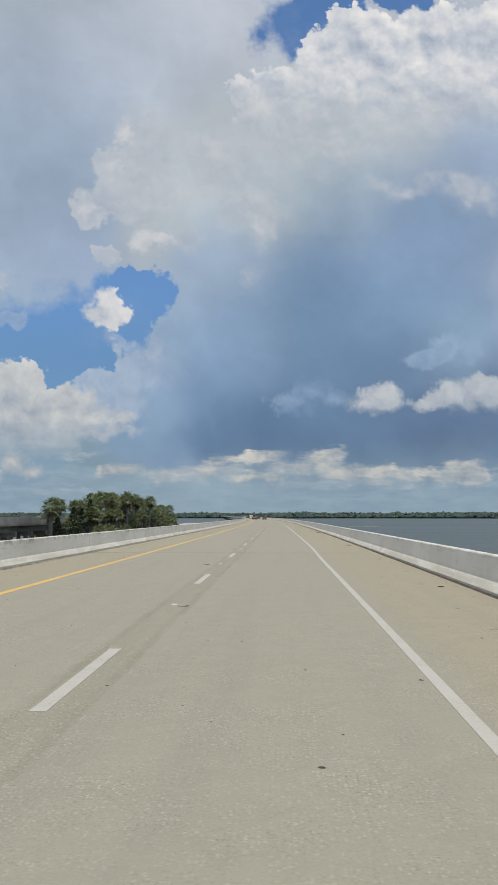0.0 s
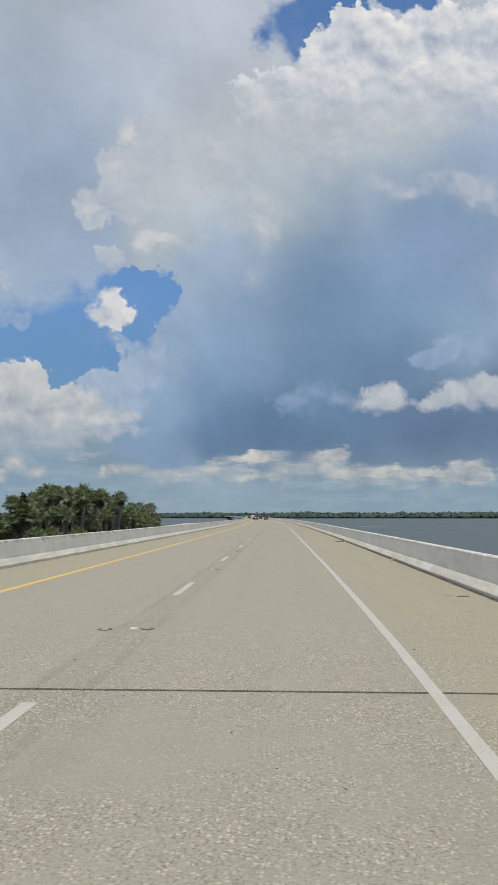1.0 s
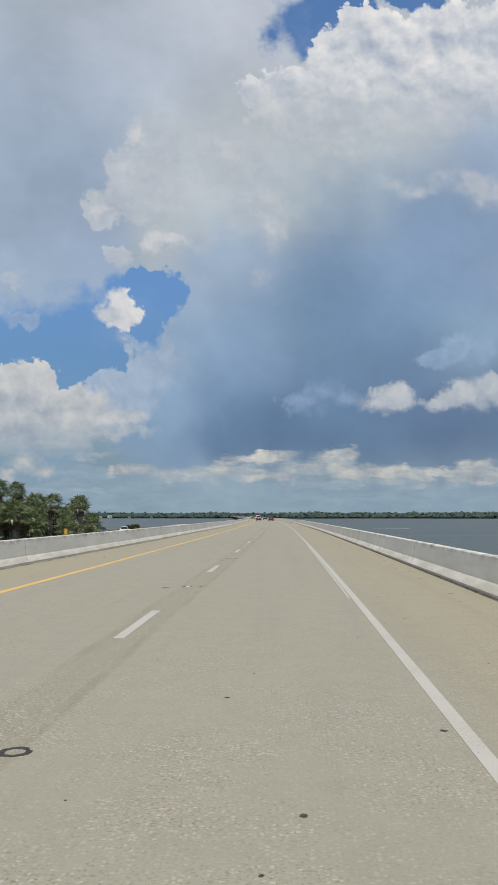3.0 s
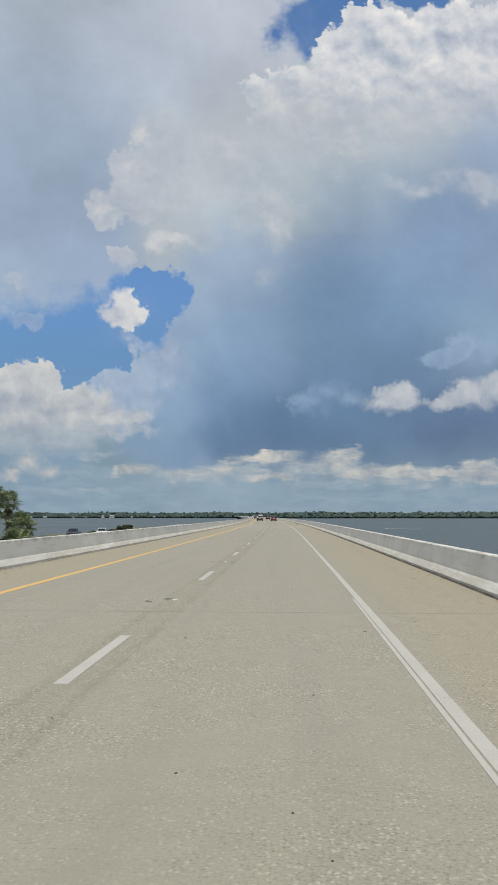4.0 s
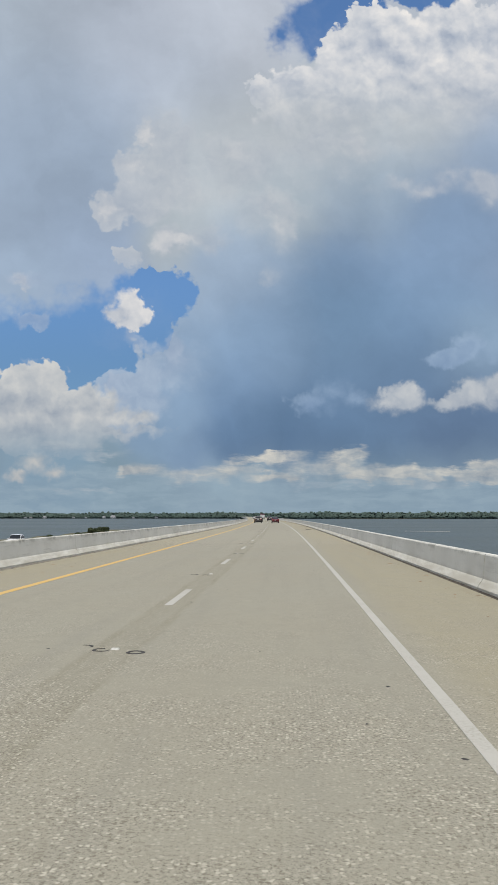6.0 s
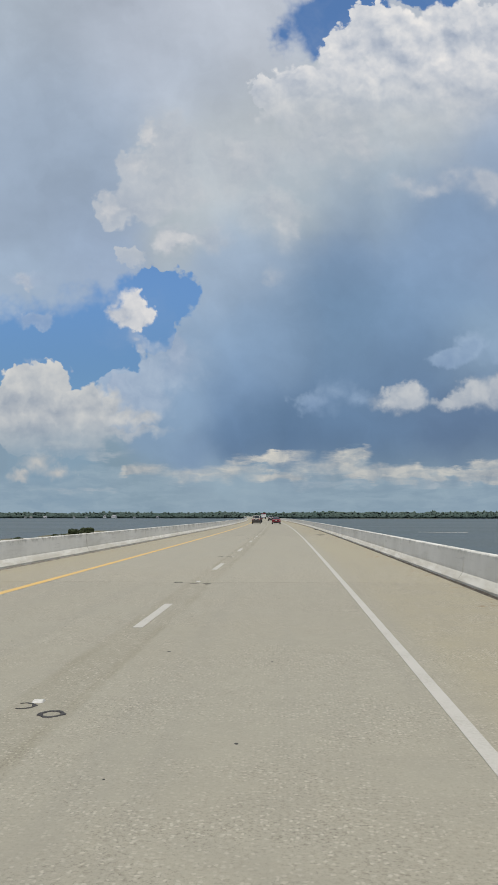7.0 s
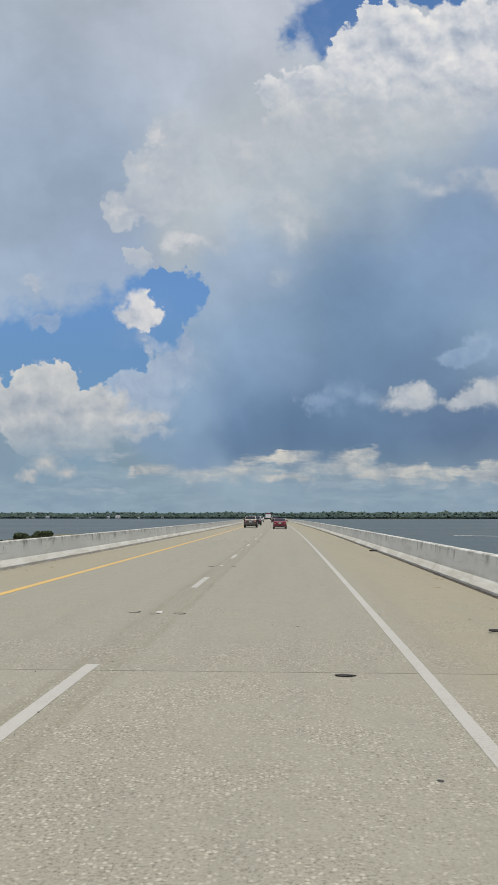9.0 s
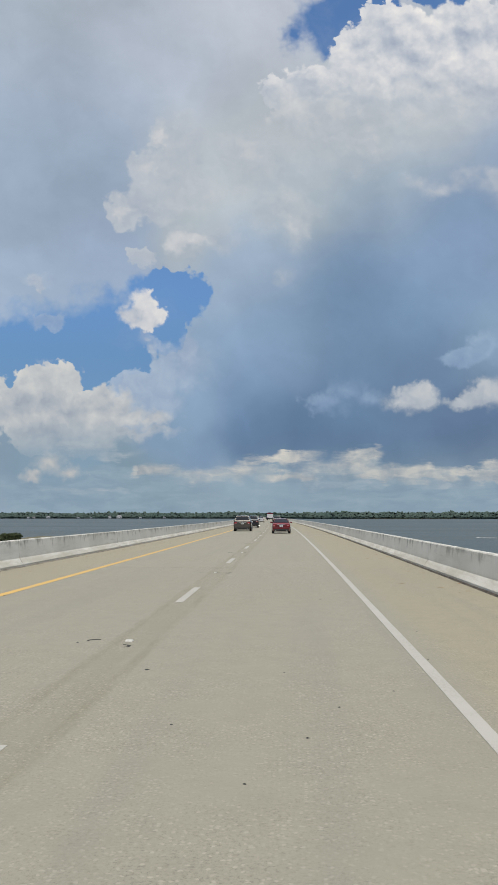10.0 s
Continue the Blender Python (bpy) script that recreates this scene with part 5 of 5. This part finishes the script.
def scrap(s, q, long, wide, mat, label, name="scrap", turn=0, tall=0.016):
    bm = bmesh.new()
    n = 9
    rim = [bm.verts.new((math.cos(6.283 * j / n) * long * rng.uniform(0.6, 1.1), math.sin(6.283 * j / n) * wide * rng.uniform(0.5, 1.1), 0.002 + (0.3 + 0.7 * rng.random()) * tall)) for j in range(n)]
    low = [bm.verts.new((v.co.x * 0.9, v.co.y * 0.9, 0.0)) for v in rim]
    top = bm.verts.new((long * 0.2, 0, tall))
    for j in range(n):
        bm.faces.new((rim[j], rim[(j + 1) % n], top))
        bm.faces.new((low[j], low[(j + 1) % n], rim[(j + 1) % n], rim[j]))
    bm.faces.new(low[::-1])
    ob = part(name, bm, mat, None, m=stand(s, q, 0.001, turn))
    return tagged(ob, label, "debris", "road debris")


scrap(76.6, 3.95, 0.30, 0.12, BROWN_SCRAP, "brown torn bark scrap lying by the barrier", tall=0.07)
scrap(252.8, 0.74, 0.12, 0.07, BITUMEN, "black flattened rubber scrap on the lane joint")
scrap(281.0, RIGHT_TOE - 0.16, 0.22, 0.09, BITUMEN, "black torn rubber scrap lying by the barrier", tall=0.06)
scrap(18.0, 3.75, 0.10, 0.05, BITUMEN, "small black rubber scrap on the shoulder")
scrap(43.0, 3.9, 0.14, 0.06, BROWN_SCRAP, "small brown wood scrap on the shoulder")

# a small weed at the barrier's toe, given the same shape as the scraps
scrap(55.7, RIGHT_TOE - 0.10, 0.07, 0.05, YELLOW_GREEN, "small yellow-green weed by the barrier", tall=0.07)

# a loop of black hose on the outer shoulder
hose = bpy.data.curves.new("hose", "CURVE")
hose.dimensions, hose.bevel_depth, hose.bevel_resolution = "3D", 0.014, 2
sp = hose.splines.new("NURBS")
sp.points.add(11)
for j, pt in enumerate(sp.points):
    a = 0.52 * j
    pt.co = (0.26 * math.cos(a) + 0.03 * j, 0.14 * math.sin(a), 0.014 + 0.004 * j, 1)
sp.use_endpoint_u = True
hose.materials.append(BITUMEN)
hose_ob = new("hose_loop", hose)
hose_ob.matrix_basis = stand(255.8, 3.08)
tagged(hose_ob, "loop of black hose lying on the shoulder", "hose", "road debris")

# a yellow delineator on the barrier's top
post = thing("delineator", stand(112.5, LEFT_TOE - 0.29, 0.872), "small yellow delineator on the concrete barrier", "delineator")
bm = bmesh.new()
box(bm, -0.05, 0.05, -0.03, 0.03, 0, 0.02, 0.004)
part("foot", bm, TRIM, post)
bm = bmesh.new()
box(bm, -0.06, 0.06, -0.012, 0.012, 0.02, 0.26, 0.01)
part("plate", bm, YELLOW_PLASTIC, post, "yellow plate")
